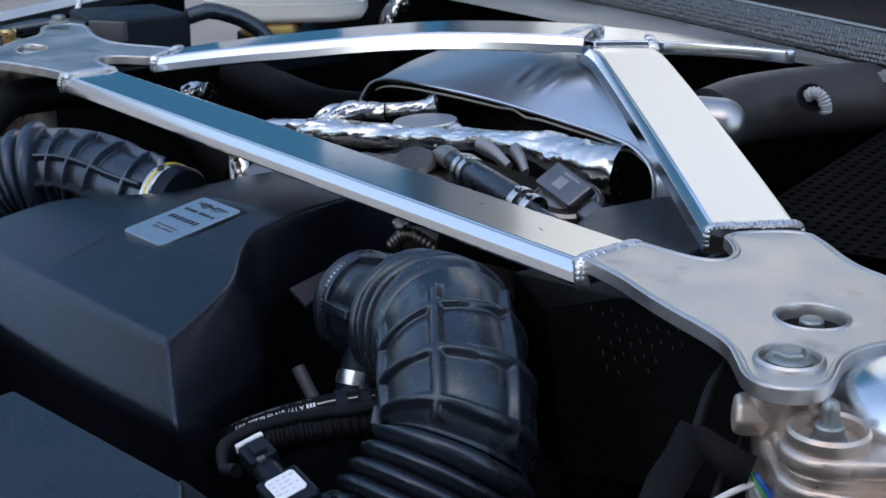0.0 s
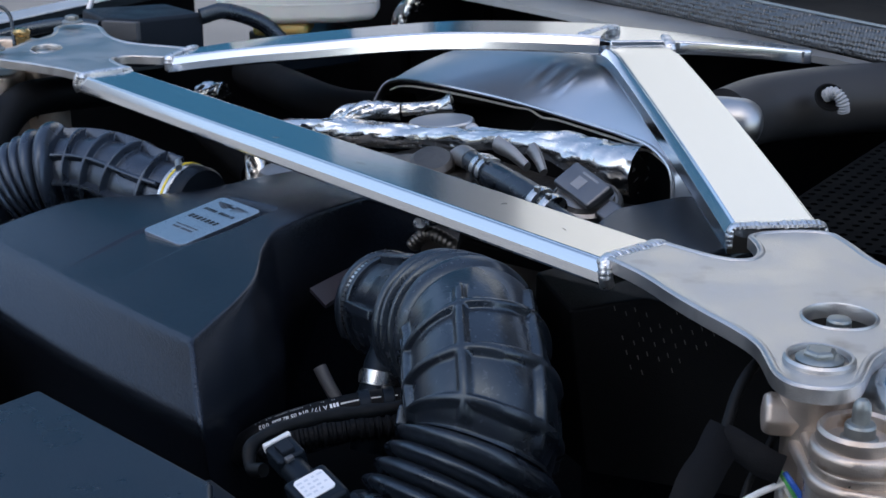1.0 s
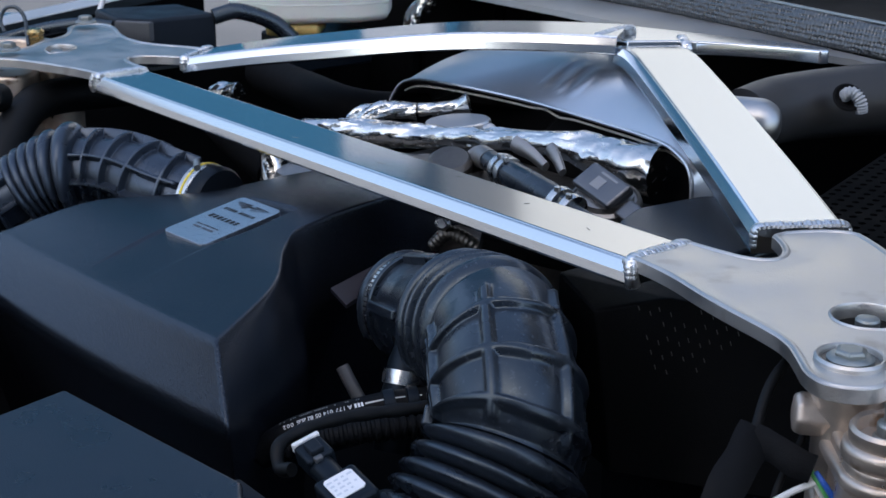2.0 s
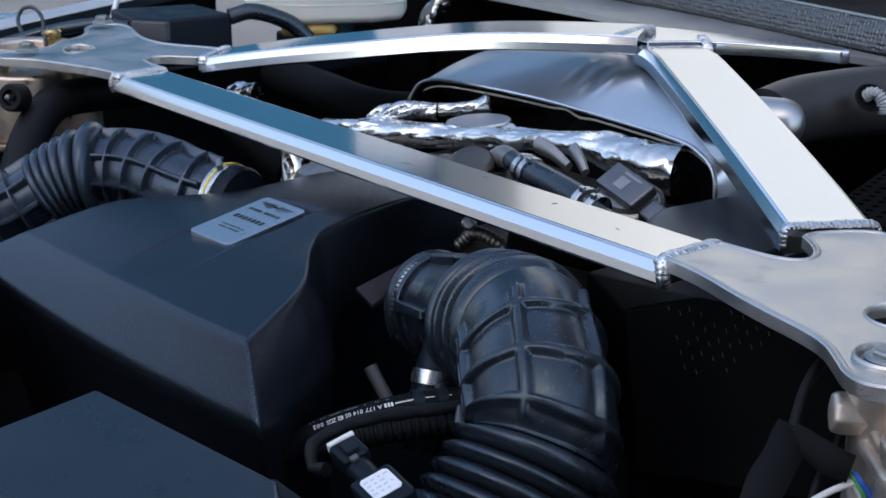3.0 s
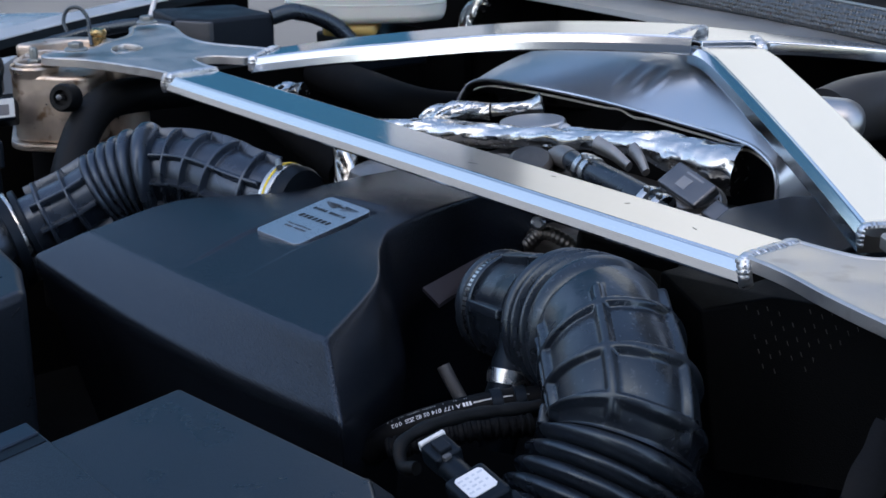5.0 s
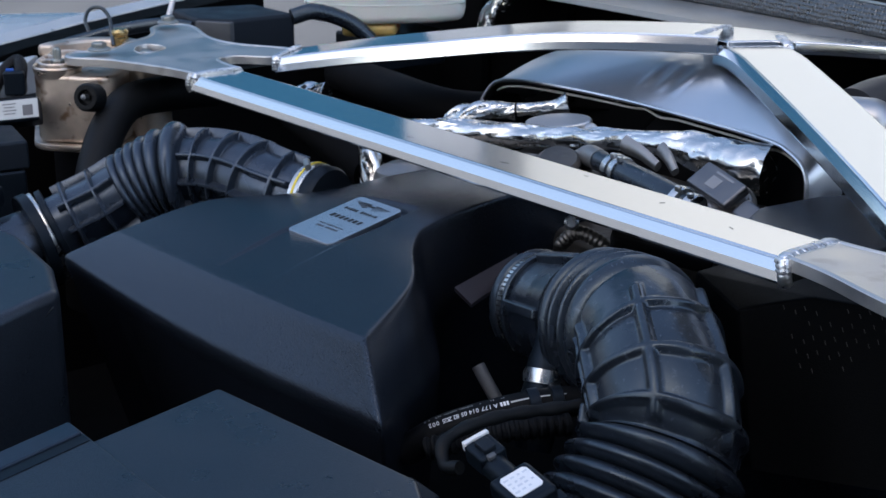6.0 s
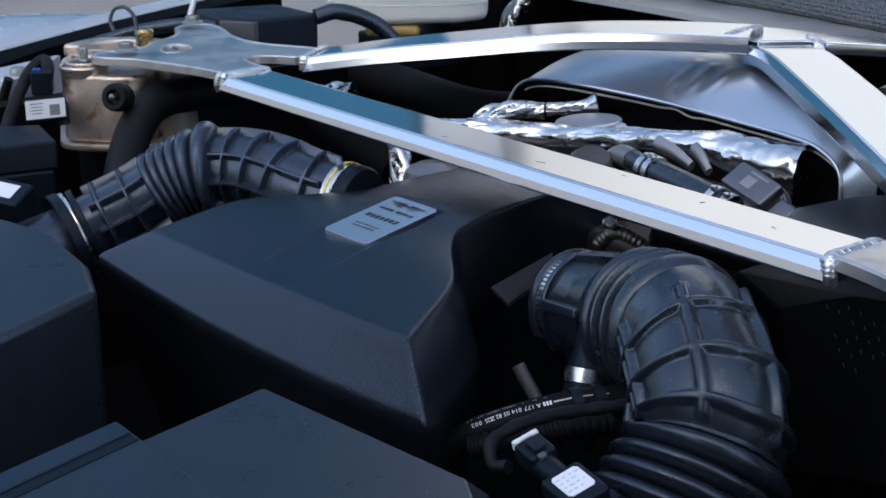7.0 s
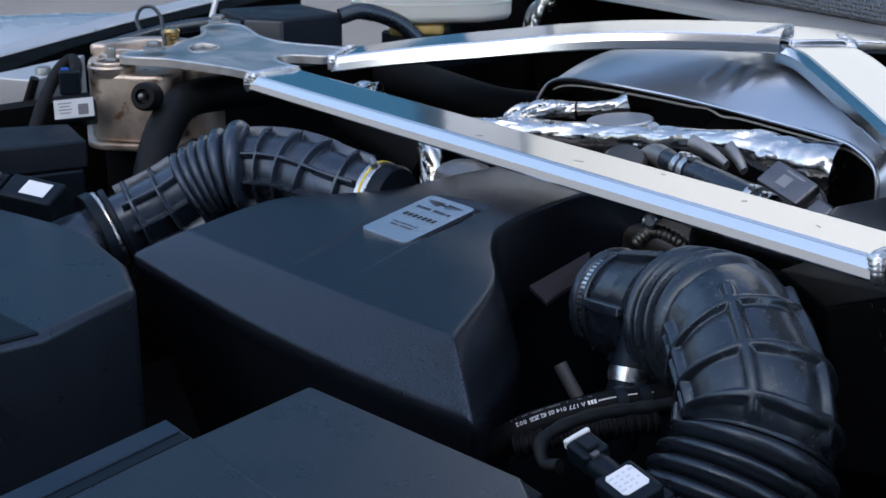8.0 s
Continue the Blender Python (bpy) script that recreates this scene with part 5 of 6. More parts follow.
def cowl():
    c = thing("cowl_trim", (0, 1.12, 0.85), "dimpled aluminium cowl trim with a bright upper lip", "trim")
    pts = [(-0.60, 1.25, 0.872), (-0.35, 1.20, 0.884), (-0.1, 1.150, 0.894), (0.1, 1.122, 0.894), (0.35, 1.105, 0.888), (0.6, 1.12, 0.872)]
    f, _ = spline(pts, 60)
    for name, prof, mat, words in (("panel", [(0.004, -0.004), (0.001, -0.002), (0, 0.002), (0.004, 0.014), (0.008, 0.026), (0.012, 0.029), (0.016, 0.029)], "embossed", "dimpled aluminium sheet"),
                                   ("gutter", [(0.003, -0.003), (-0.030, -0.0045), (-0.072, -0.0055), (-0.074, -0.012)], "gutter", "plain grey sheet-metal gutter below the trim"),
                                   ("ledge", [(0.015, 0.026), (0.10, 0.028), (0.11, -0.03), (0.012, -0.03), (0.012, 0.0)], "dark", "black plastic ledge")):
        vs, fs, m = [], [], len(prof)
        for p in f:
            reach = 1.0 if name != "gutter" else min(1.0, max(0.12, (0.16 - p[0]) / 0.16))
            vs += [(p[0], p[1] + y * reach, p[2] + z) for y, z in prof]
        for i in range(59):
            for k in range(m - 1):
                fs.append([i * m + k, i * m + k + 1, i * m + k + m + 1, i * m + k + m])
        part(name, (vs, fs), M[mat], c, words, smooth=50)
    part("lip", sweep(f + np.array([0.0, 0.010, 0.0285]), lambda i, a: 0.0017, 8), M["zinc"], c, "bright thin upper edge")


cowl()
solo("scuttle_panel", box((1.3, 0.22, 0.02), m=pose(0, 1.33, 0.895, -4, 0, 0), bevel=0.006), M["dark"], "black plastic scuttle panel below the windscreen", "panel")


def reservoir():
    r = thing("fluid_reservoir", (-0.66, 1.0, 0.8), "milky plastic fluid reservoir with amber fluid", "reservoir")
    o = [(-0.655, 0.918), (-0.615, 0.925), (-0.575, 0.955), (-0.530, 1.030), (-0.527, 1.075), (-0.565, 1.108), (-0.66, 1.12), (-0.71, 1.03)]
    part("tank", prism(o, 0.838, 0.905, 0.010, 4), M["milky"], r, smooth=60, weighted=True)
    low = [(-0.604, 0.938), (-0.580, 0.958), (-0.560, 0.992), (-0.600, 1.03), (-0.640, 0.99)]
    part("sump", prism(low, 0.822, 0.8375, 0.006, 3), M["fluid"], r, "lower chamber amber with fluid", smooth=60, weighted=True)
    part("seam", prism([(x * 1.004 + 0.0026, y * 1.004 - 0.004) for x, y in o], 0.860, 0.864, 0.001, 1), M["milky"], r)
    part("bracket", box((0.08, 0.12, 0.045), (-0.61, 1.02, 0.799), bevel=0.004), M["plastic"], r)


reservoir()
solo("foil_wrapped_pipe", foil([(-0.530, 1.115, 0.80), (-0.535, 1.120, 0.826), (-0.528, 1.130, 0.850), (-0.510, 1.145, 0.880)], 0.014, 11, 50, 0.2), M["foil"], "crinkled foil sleeve beside the fluid reservoir", "wrapped pipe", smooth=24)


def dark_gap_sheet():
    """An added near-black sheet with two upright ribs, filling the dark gap between the reservoir and the cowl."""
    b = thing("dark_gap_sheet", (-0.60, 1.22, 0.70), "near-black sheet added to fill the dark gap behind the reservoir", "cover")
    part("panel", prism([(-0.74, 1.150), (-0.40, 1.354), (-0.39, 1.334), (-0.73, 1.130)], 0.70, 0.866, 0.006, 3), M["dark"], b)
    for t in (0.32, 0.62):
        part("rib", box((0.012, 0.012, 0.150), m=pose(-0.73 + 0.34 * t, 1.127 + 0.204 * t, 0.785, 0, 0, 31), bevel=0.003), M["panelblack"], b)


dark_gap_sheet()


def control_module():
    b = thing("control_module", (-0.66, 0.83, 0.8), "matt black plastic module box behind the far strut tower", "module")
    o = [(-0.647, 0.758), (-0.610, 0.785), (-0.605, 0.872), (-0.70, 0.872), (-0.73, 0.77)]
    part("case", prism(o, 0.80, 0.858, 0.005, 3), M["slate"], b, smooth=60, weighted=True)
    part("end_cap", prism([(-0.645, 0.755), (-0.608, 0.782), (-0.610, 0.790), (-0.650, 0.765)], 0.832, 0.8555, 0.002, 2), M["slatepale"], b, "paler end cap")
    part("cable", pipe([(-0.61, 0.87, 0.853), (-0.60, 0.90, 0.858), (-0.585, 0.94, 0.842), (-0.57, 0.96, 0.82)], 0.010, 30, 14), M["rubber"], b)
    part("cable", pipe([(-0.66, 0.76, 0.845), (-0.69, 0.73, 0.848), (-0.73, 0.69, 0.838), (-0.76, 0.62, 0.82)], 0.008, 30, 14), M["rubber"], b)


control_module()


# ---- far side ----
def far_side():
    w = thing("front_wing", (-0.85, 0.5, 0.5), "silver painted inner flange of the far wing", "car wing")
    part("flange", prism([(-0.80, 0.20), (-0.897, 0.551), (-1.027, 0.783), (-1.20, 1.15), (-1.255, 1.15), (-1.085, 0.783), (-0.952, 0.551), (-0.85, 0.20)], 0.785, 0.800, 0.004, 3), M["sill"], w)
    part("seal", prism([(-0.70, 0.20), (-0.797, 0.510), (-0.900, 0.648), (-0.975, 0.783), (-1.13, 1.15), (-1.199, 1.15), (-1.026, 0.783), (-0.896, 0.551), (-0.799, 0.20)], 0.70, 0.7985, 0.002, 2), M["panelblack"], w, "black rubber bonnet seal")
    top = [(-0.80, 0.475), (-0.726, 0.523), (-0.749, 0.567), (-0.842, 0.639), (-0.795, 0.510)]
    low = [(-0.80, 0.475, 0.70), (-0.756, 0.504, 0.738), (-0.76, 0.567, 0.70), (-0.842, 0.639, 0.70), (-0.795, 0.510, 0.70)]
    panel = [*[(x, y, 0.80) for x, y in top], *low], [[0, 1, 2, 3, 4], [9, 8, 7, 6, 5], *[[i, i + 5, (i + 1) % 5 + 5, (i + 1) % 5] for i in range(5)]]
    part("inner_panel", bevelled(panel, 0.003, 2), M["sill"], w, "pale bracket panel")
    part("bolt_head", lathe([(0.010, 0), (0.010, 0.004), (0.008, 0.008), (0, 0.009)], (-0.752, 0.545, 0.8005), (0, 0, 1), 24), M["zinc"], w)
    part("prop", pipe([(-0.722, 0.521, 0.803), (-0.735, 0.513, 0.768), (-0.750, 0.503, 0.730)], 0.0055, 12, 10), M["hosematt"], w)
    # pale block added out of view; it only gives the far bar its white reflection
    part("pale_reflector", prism([(-0.835, 1.206), (-0.725, 1.272), (-0.745, 1.305), (-0.855, 1.240)], 0.78, 1.13, 0.008, 3), M["sill"], w, "unseen pale block added for the white reflection in the far bar")
    part("prop_stay", pipe([(-0.90, 0.855, 0.815), (-0.91, 0.88, 0.87), (-0.92, 0.90, 0.93)], 0.004, 12, 10), M["sill"], w)
    return w


far_wing = far_side()


def open_panel(w):
    """The pale blue curved body panel that shows beyond the far flange."""
    vs, fs = [], []
    nx, ny = 14, 24
    for j in range(ny + 1):
        for i in range(nx + 1):
            u, v = i / nx, j / ny
            x = -1.08 - 0.42 * u
            y = 0.05 + 0.86 * v
            z = 0.735 + 0.075 * math.sin(math.pi * min(1, u * 0.9 + 0.05)) - 0.05 * u - 0.10 * max(0, v - 0.7) ** 1.5
            vs.append((x, y, z))
    for j in range(ny):
        for i in range(nx):
            a = j * (nx + 1) + i
            fs.append([a, a + 1, a + nx + 2, a + nx + 1])
    part("outer_skin", (vs, fs), M["paint"], w, "pale silver-blue curved outer skin", smooth=60)


open_panel(far_wing)


def far_sensor():
    s = thing("level_sensor", (-0.55, 0.48, 0.78), "black sensor with a white printed label beside the far tower", "sensor")
    m = frame_of((-0.5375, 0.484, 0.806), (0.020, 0.035, 0.003), (-0.011, 0.004, 0.020))
    part("housing", box((0.042, 0.026, 0.024), m=m @ pose(0, 0, -0.013), bevel=0.003), M["plastic"], s)
    label = part("label", box((0.0405, 0.0205, 0.0006), m=m @ pose(0, 0, -0.0006)), M["shadedlabel"], s, "white printed label")
    part("printed_square", box((0.0105, 0.0115, 0.0003), m=m @ pose(0.0095, -0.002, 0.0)), M["greyink"], label)
    for k in range(4):
        part("print_line", box((0.014 - 0.003 * (k % 2), 0.0009, 0.0003), m=m @ pose(-0.009, 0.006 - 0.0035 * k, 0.0)), M["greyink"], label)
    part("plug", box((0.022, 0.020, 0.026), m=pose(-0.566, 0.495, 0.828, 0, 0, 60), bevel=0.003), M["plastic"], s)
    part("cable", pipe([(-0.560, 0.498, 0.833), (-0.574, 0.506, 0.843), (-0.589, 0.507, 0.846), (-0.586, 0.489, 0.834), (-0.568, 0.463, 0.807), (-0.553, 0.444, 0.782)], 0.0068, 50, 14), M["sleeve"], s)
    part("blue_lock", box((0.008, 0.004, 0.003), m=pose(-0.566, 0.490, 0.8418, 0, 0, 60), bevel=0.0006), M["blue"], s)


far_sensor()


def breather():
    p = thing("breather_pipe", (-0.45, 0.53, 0.75), "fat black breather pipe with a capped stub", "pipe")
    part("bend", pipe([(-0.492, 0.690, 0.808), (-0.484, 0.630, 0.812), (-0.472, 0.580, 0.812), (-0.452, 0.545, 0.795), (-0.425, 0.515, 0.765), (-0.395, 0.490, 0.73)], 0.019, 60, 28), M["hosematt"], p, smooth=60)
    part("stub", lathe([(0.0145, -0.012), (0.0145, 0.004), (0.0125, 0.008), (0.008, 0.008), (0.007, 0.002), (0, 0.002)], (-0.458, 0.527, 0.826), (0.55, -0.70, 0.2), 28), M["hosematt"], p)
    part("stub_pin", lathe([(0.003, 0), (0.003, 0.009), (0, 0.010)], (-0.455, 0.524, 0.827), (0.55, -0.70, 0.2), 12), M["gunmetal"], p)


breather()


def filler():
    f = thing("brake_bleed_cap", (-0.622, 0.645, 0.84), "yellow-chromated brass cap on the far tower", "cap")
    part("nut", lathe([(0.0100, 0.842), (0.0100, 0.851), (0.009, 0.853), (0, 0.853)], (-0.622, 0.645, 0), (0, 0, 1), 6), M["gold"], f, smooth=20)
    part("collar", lathe([(0.0090, 0.853), (0.0108, 0.855), (0.0108, 0.858), (0.008, 0.861), (0, 0.861)], (-0.622, 0.645, 0), (0, 0, 1), 28), M["gold"], f)
    w = solo("wire_loop", pipe([(-0.611, 0.632, 0.845), (-0.622, 0.636, 0.858), (-0.630, 0.638, 0.874), (-0.640, 0.633, 0.884), (-0.649, 0.624, 0.882), (-0.650, 0.618, 0.870), (-0.643, 0.618, 0.858)], 0.0022, 50, 12), M["rubber"],
             "thin black cable standing up in a loop", "cable")


filler()


def relay_box():
    b = thing("relay_box", (-0.5, 0.35, 0.6), "matt black plastic box with a flat lid", "box")
    o = [(-0.549, 0.412), (-0.522, 0.470), (-0.446, 0.454), (-0.462, 0.375), (-0.50, 0.15), (-0.62, 0.15)]
    part("lid", prism(o, 0.766, 0.7945, 0.003, 3), M["slate"], b, smooth=60, weighted=True)
    part("tray", prism([(x * 0.985 - 0.006, y * 0.99) for x, y in o], 0.55, 0.7655, 0.003, 2), M["plastic"], b, smooth=60, weighted=True)


relay_box()


def far_flow_sensor():
    s = thing("air_sensor", (-0.34, 0.36, 0.75), "black air flow sensor with a white label on the far hose", "sensor", group="air flow sensors")
    m = frame_of((-0.342, 0.352, 0.778), (0.045, 0.034, -0.008), (-0.03, 0.06, 0.02))
    part("housing", box((0.052, 0.034, 0.020), m=m, bevel=0.003), M["plastic"], s)
    label = part("label", box((0.024, 0.020, 0.0005), m=m @ pose(0.004, 0, 0.0103)), M["label"], s, "white printed label")
    plug = part("plug", box((0.034, 0.022, 0.016), m=m @ pose(-0.045, 0.002, 0.002), bevel=0.003), M["plastic"], s)
    part("latch", box((0.014, 0.012, 0.006), m=m @ pose(-0.040, 0.002, 0.012), bevel=0.0015), M["slatepale"], plug)
    part("plug_label", box((0.012, 0.012, 0.0006), m=m @ pose(-0.062, 0.0, 0.0103)), M["white"], s)
    part("flange", box((0.06, 0.012, 0.004), m=m @ pose(0, -0.022, -0.012), bevel=0.001), M["plastic"], s)


far_flow_sensor()


# ---- below the near hose ----
def flow_sensor():
    s = thing("air_sensor", (0.38, 0.37, 0.75), "black air flow sensor with a white printed label", "sensor", group="air flow sensors")
    m = frame_of((0.3835, 0.3735, 0.7775), (0.022, 0.013, 0.002), (-0.0133, 0.0235, 0.008)) @ pose(0, 0, 0, 0, 0, -38)
    part("housing", box((0.030, 0.026, 0.012), m=m @ pose(0.001, 0, 0), bevel=0.003), M["plastic"], s)
    lab = [(0.0095 * c, 0.0088 * d) for c, d in ((-1, -0.8), (-0.8, -1), (0.8, -1), (1, -0.8), (1, 0.8), (0.8, 1), (-0.8, 1), (-1, 0.8))]
    label = part("label", moved(prism(lab, 0.0056, 0.0066), m), M["label"], s, "white printed label")
    for k in range(4):
        dashes = [box((0.0013, 0.0030 - 0.0007 * ((k + j) % 3), 0.0003), m=m @ pose(-0.0058 + 0.0038 * k, -0.0062 + 0.0041 * j, 0.0067)) for j in range(4 - k % 2)]
        part("print_line", join(*dashes), M["paleink"], label)
    part("neck", lathe([(0.0065, -0.012), (0.0075, -0.004), (0.0075, 0.008), (0.0065, 0.012), (0, 0.012)], (m @ pose(-0.021, 0, 0)).translation, m.to_3x3() @ Vector((-1, 0, 0)), 20), M["plastic"], s)
    p = m @ pose(-0.0365, 0.001, 0.002)
    plug = part("plug", box((0.019, 0.017, 0.013), m=p, bevel=0.002), M["plastic"], s)
    part("plug_cap", box((0.0034, 0.017, 0.006), m=p @ pose(-0.009, 0, 0.005), bevel=0.001), M["white"], plug, "white plug lock")
    part("latch", box((0.011, 0.008, 0.004), m=p @ pose(0.001, 0.0, 0.0075), bevel=0.001), M["slate"], plug)
    part("latch_tip", box((0.0035, 0.005, 0.0035), m=p @ pose(0.010, -0.002, 0.006), bevel=0.0008), M["slatepale"], plug)
    part("mount_ear", box((0.008, 0.036, 0.004), m=m @ pose(0.012, 0, -0.006), bevel=0.001), M["plastic"], s)


flow_sensor()


def harness():
    h = thing("wiring_harness", (0.24, 0.47, 0.7), "black wiring harness in a printed sleeve and corrugated conduit", "wiring")
    path, s = spline([(0.205, 0.428, 0.715), (0.219, 0.441, 0.729), (0.229, 0.455, 0.736), (0.243, 0.474, 0.743), (0.256, 0.500, 0.747), (0.272, 0.530, 0.748)], 60)
    part("sleeve", sweep(path, lambda i, a: 0.0105, 24), M["tape"], h, smooth=60)
    # two rows of worn white print along the sleeve, upside down
    def on_sleeve(at, ang):
        k = int(at)
        p = path[k] + (path[k + 1] - path[k]) * (at - k)
        t = (path[k + 1] - path[k]) / np.linalg.norm(path[k + 1] - path[k])
        side = np.cross(t, (0, 0, 1.0))
        side /= np.linalg.norm(side)
        nrm = math.cos(radians(ang)) * np.cross(side, t) + math.sin(radians(ang)) * side
        return frame_of(tuple(p + nrm * 0.01062), tuple(-t), tuple(np.cross(nrm, -t)))
    at = 34.0
    for k in range(3):
        part("printed_mark", box((0.0015, 0.0030, 0.0002), m=on_sleeve(at, 34)), M["whiteink"], h)
        at -= 0.9
    at -= 0.6
    for ch in "A 177 014 05 82 ZGS 002":
        if ch != " ":
            part("lettering", lettering(ch, 0.0044, on_sleeve(at, 34), 0.00008), M["whiteink"], h)
        at -= 0.95 if ch != " " else 0.6
    rng = random.Random(4)
    for k in range(40):
        if rng.random() < 0.7:
            part("printed_mark", box((0.0006, 0.0010 + 0.0010 * rng.random(), 0.0002), m=on_sleeve(33.5 - 0.6 * k, 4 + 3 * rng.random())), M["greywhite"], h)
    for i in (37, 39, 41, 45, 47, 52):
        t = path[i + 1] - path[i]
        t = t / np.linalg.norm(t)
        part("printed_mark", box((0.0046, 0.0024, 0.0003), m=frame_of(tuple(path[i] + np.array((0.004, -0.006, 0.0078))), tuple(t), (-0.5, -0.4, 0.8))), M["whiteink"], h)
    for i in (42, 49):
        part("tape_band", lathe([(0.0105, -0.004), (0.0118, -0.0035), (0.0118, 0.0035), (0.0105, 0.004)], path[i], path[i + 1] - path[i], 24), M["plastic"], h)
    con, s2 = spline([(0.232, 0.425, 0.728), (0.246, 0.439, 0.735), (0.256, 0.455, 0.739), (0.268, 0.478, 0.741), (0.28, 0.505, 0.74)], 110)
    part("conduit", sweep(con, lambda i, a: 0.0066 + 0.0013 * (1 if math.sin(i * 0.95) > 0 else 0), 18), M["tape"], h, smooth=30)
    lead, s3 = spline([(0.330, 0.373, 0.770), (0.318, 0.372, 0.767), (0.308, 0.379, 0.775), (0.306, 0.398, 0.779), (0.307, 0.425, 0.779), (0.311, 0.455, 0.776), (0.318, 0.487, 0.773), (0.322, 0.510, 0.768)], 70)
    part("taped_lead", sweep(lead, lambda i, a: 0.0040 + 0.0004 * math.sin(i * 0.7), 16), M["hosematt"], h, smooth=60)


harness()


def under_hose():
    a = thing("sensor_stub", (0.235, 0.521, 0.74), "black stub pipe with a bright steel band under the hose", "pipe")
    foot, lean = (0.2385, 0.5225, 0.7545), (-0.20, 0.40, 0.90)
    part("neck", lathe([(0.0125, -0.05), (0.0150, -0.012), (0.0142, -0.006), (0.0142, 0.010), (0.0120, 0.020), (0.0115, 0.045), (0, 0.045)], foot, lean, 36), M["plastic"], a)
    part("steel_band", lathe([(0.0140, -0.0050), (0.0157, -0.0048), (0.0160, 0.0), (0.0157, 0.0048), (0.0140, 0.0050)], foot, lean, 48), M["steel"], a, "bright steel band", smooth=60)
    part("web", prism([(0.217, 0.538), (0.220, 0.534), (0.234, 0.540), (0.231, 0.545)], 0.758, 0.795, 0.001, 2), M["plastic"], a)
    solo("steel_rod", pipe([(0.1835, 0.5085, 0.7490), (0.1895, 0.5095, 0.7410), (0.199, 0.512, 0.728)], 0.0048, 14, 18), M["slatepale"], "small dull metal rod beside the engine cover", "rod")
    top = [(0.087, 0.565, 0.767), (0.105, 0.567, 0.758), (0.099, 0.586, 0.76), (0.096, 0.62, 0.768), (0.085, 0.63, 0.781)]
    flap = [*top, *[(x, y, z - 0.003) for x, y, z in top]], [[0, 1, 2, 3, 4], [9, 8, 7, 6, 5], *[[i, i + 5, (i + 1) % 5 + 5, (i + 1) % 5] for i in range(5)]]
    solo("rubber_flap", flap, M["flap"], "thin dark grey flap below the engine cover", "flap")


under_hose()


def neck_details():
    g = thing("turbo_inlet", (0.15, 0.62, 0.7), "black plastic turbo inlet with a ridged band clamp", "inlet")
    path, s = spline([(0.196, 0.640, 0.785), (0.186, 0.634, 0.806), (0.176, 0.628, 0.815), (0.160, 0.622, 0.818), (0.148, 0.617, 0.806)], 80)
    part("band_clamp", sweep(path, lambda i, a: 0.0050 + 0.0006 * (1 if i % 4 < 2 else 0), 12), M["blockmetal"], g, "ridged band clamp")
    part("screw", lathe([(0.0055, -0.006), (0.0055, 0.006), (0.004, 0.008), (0, 0.008)], (0.160, 0.617, 0.826), (0.6, -0.6, 0.4), 16), M["steel"], g)
    b = thing("warning_strip", (0.25, 0.62, 0.8), "black plastic strip with small printed warning marks", "cover")
    m = frame_of((0.22, 0.652, 0.819), (0.026, 0.028, -0.009), (-0.030, 0.020, 0.008))
    part("strip", box((0.075, 0.020, 0.012), m=m @ pose(0, 0, -0.006), bevel=0.003), M["dark"], b)
    for k, mt in ((-0.024, "greywhite"), (0.002, "yellow"), (0.026, "greywhite")):
        part("warning_mark", box((0.010, 0.0009, 0.0003), m=m @ pose(k * 0.78, 0.000, 0.0004)), M[mt], b)
        part("warning_mark", box((0.0008, 0.0026, 0.0003), m=m @ pose(k * 0.78 - 0.0047, 0.002, 0.0004)), M[mt], b)
        part("warning_mark", box((0.0008, 0.0026, 0.0003), m=m @ pose(k * 0.78 + 0.0047, 0.002, 0.0004)), M[mt], b)


neck_details()


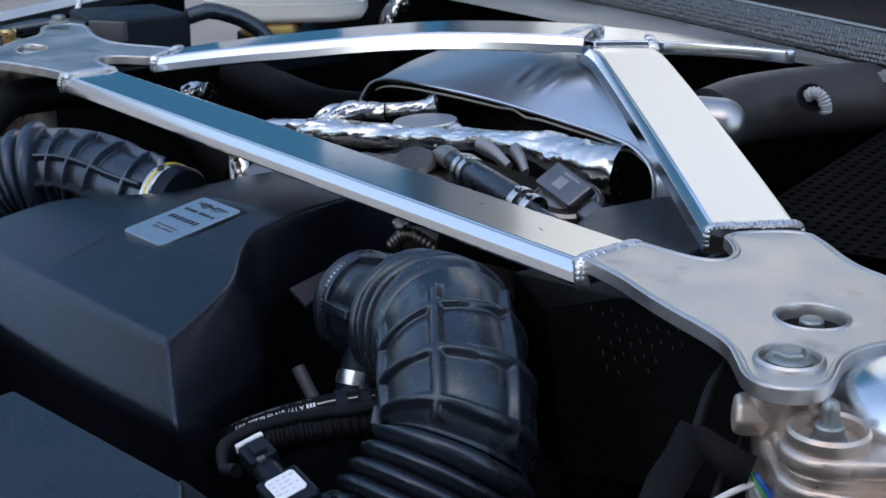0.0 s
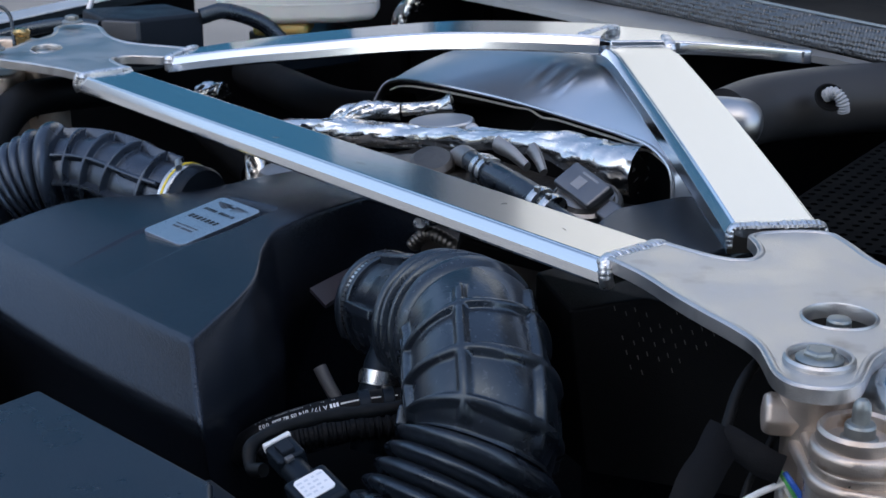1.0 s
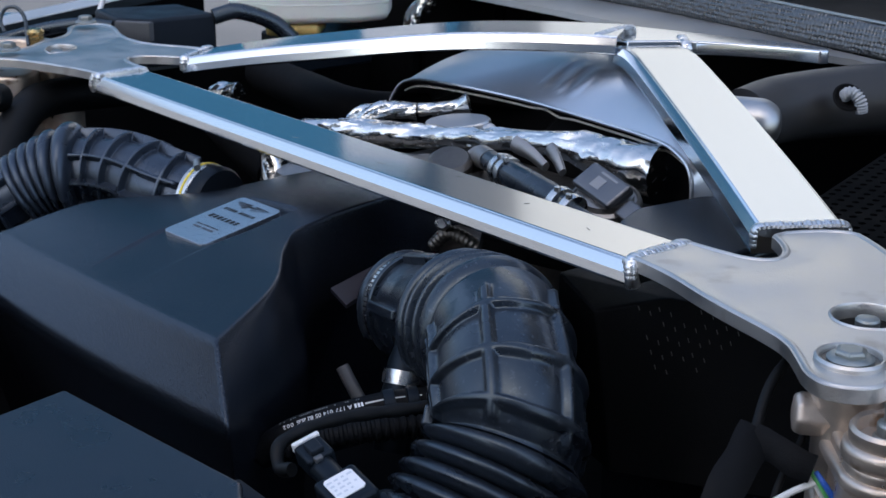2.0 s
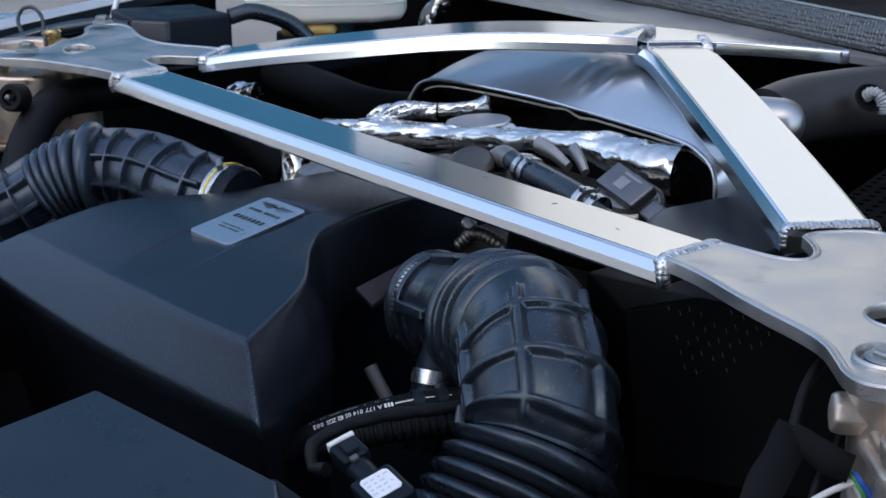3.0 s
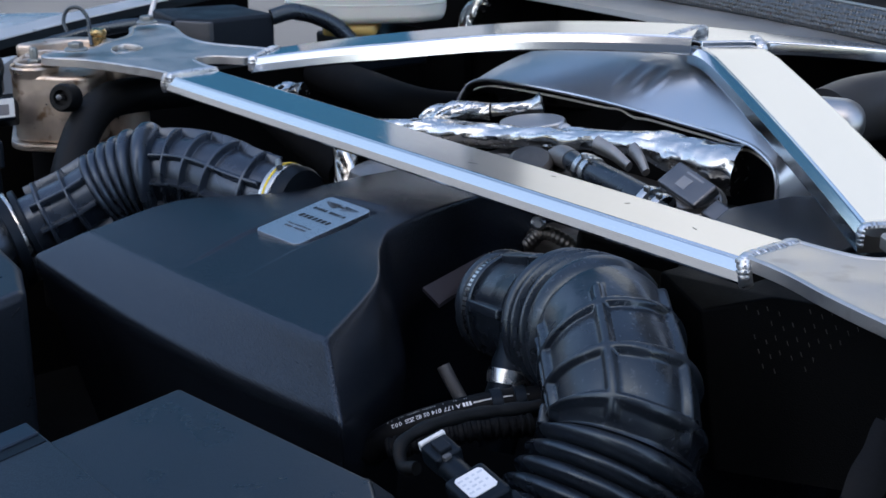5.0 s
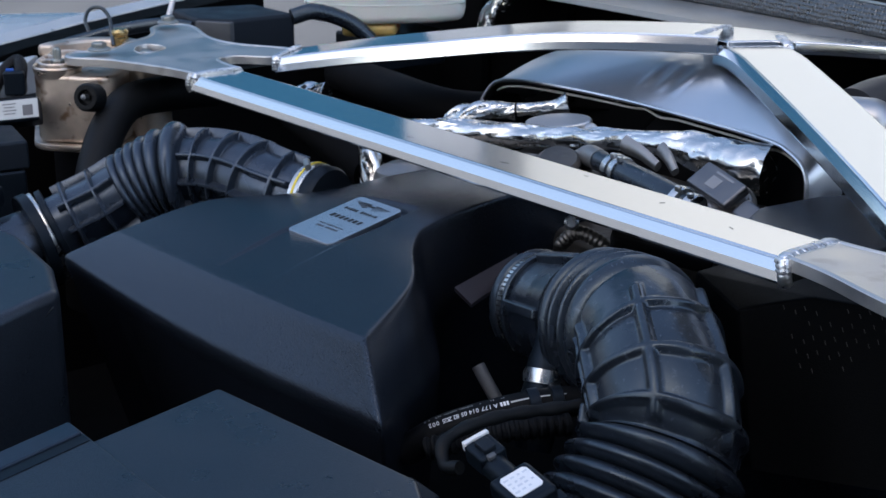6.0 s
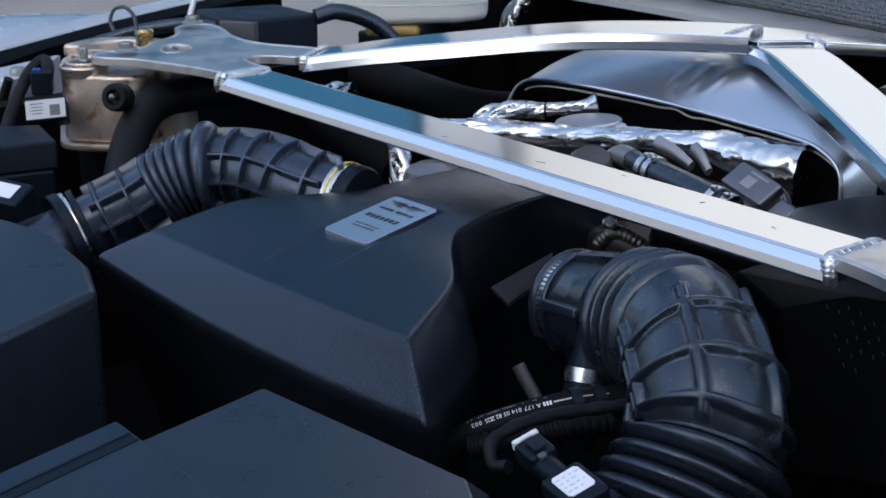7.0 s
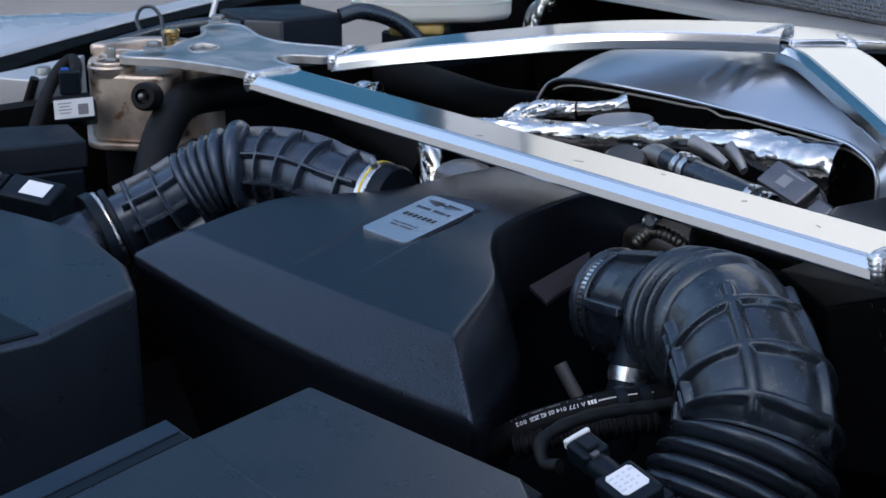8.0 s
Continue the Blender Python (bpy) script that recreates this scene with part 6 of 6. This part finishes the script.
def near_wiring():
    w = thing("wiring_loop", (0.5, 0.55, 0.75), "black taped wiring loop beside the strut tower", "wiring")
    part("lead", pipe([(0.506, 0.585, 0.842), (0.512, 0.565, 0.838), (0.517, 0.551, 0.831), (0.524, 0.536, 0.819), (0.527, 0.529, 0.813)], 0.0030, 40, 12), M["hosematt"], w, smooth=60)
    sight = np.array((-0.72, 0.60, -0.36))
    for pts, wide in (([(0.529, 0.531, 0.822), (0.535, 0.513, 0.813), (0.539, 0.497, 0.804), (0.542, 0.488, 0.797)], 0.0105), ([(0.529, 0.527, 0.8195), (0.542, 0.531, 0.816), (0.552, 0.534, 0.812), (0.560, 0.5385, 0.8095)], 0.0080)):
        path, s = spline(pts, 30)
        upv = np.cross(path[-1] - path[0], sight)
        part("tape_end", sweep(path, lambda i, a: (0.97 + 0.03 * math.sin(i * 0.4)) / math.sqrt((math.cos(a) / wide) ** 2 + (math.sin(a) / 0.0022) ** 2), 20, upv), M["tape"], w, "flat end of black cloth tape", smooth=60)
    for dx, mt in ((0.0, "green"), (0.004, "blue"), (-0.004, "white")):
        part("wire", pipe([(0.556 + dx, 0.541, 0.807), (0.561 + dx, 0.540, 0.8045), (0.566 + dx, 0.541, 0.799), (0.569 + dx, 0.545, 0.79)], 0.0016, 16, 8), M[mt], w)
    part("wire", pipe([(0.561, 0.540, 0.802), (0.554, 0.529, 0.797), (0.545, 0.512, 0.787), (0.53, 0.49, 0.77)], 0.0018, 20, 8), M["white"], w)
    part("lead", pipe([(0.543, 0.556, 0.826), (0.543, 0.547, 0.812), (0.544, 0.534, 0.799), (0.547, 0.525, 0.79)], 0.0020, 30, 10), M["hosematt"], w, smooth=60)


near_wiring()
# added pipes; the darkness behind the bar is put into their near-black colour
solo("back_pipe", join(pipe([(-0.55, 0.90, 0.79), (-0.40, 0.86, 0.80), (-0.28, 0.85, 0.80), (-0.25, 0.92, 0.79)], 0.022, 40, 24), pipe([(-0.50, 0.80, 0.76), (-0.36, 0.74, 0.775), (-0.24, 0.72, 0.76)], 0.018, 40, 24)), M["dark"],
     "added pipes, coloured near-black to sink into the dark behind the cross bar", "pipe")
solo("foil_tab", foil([(-0.430, 0.765, 0.80), (-0.418, 0.770, 0.806), (-0.40, 0.778, 0.806)], 0.011, 15, 30, 0.3), M["foil"], "small crinkled foil tab below the brace", "foil")
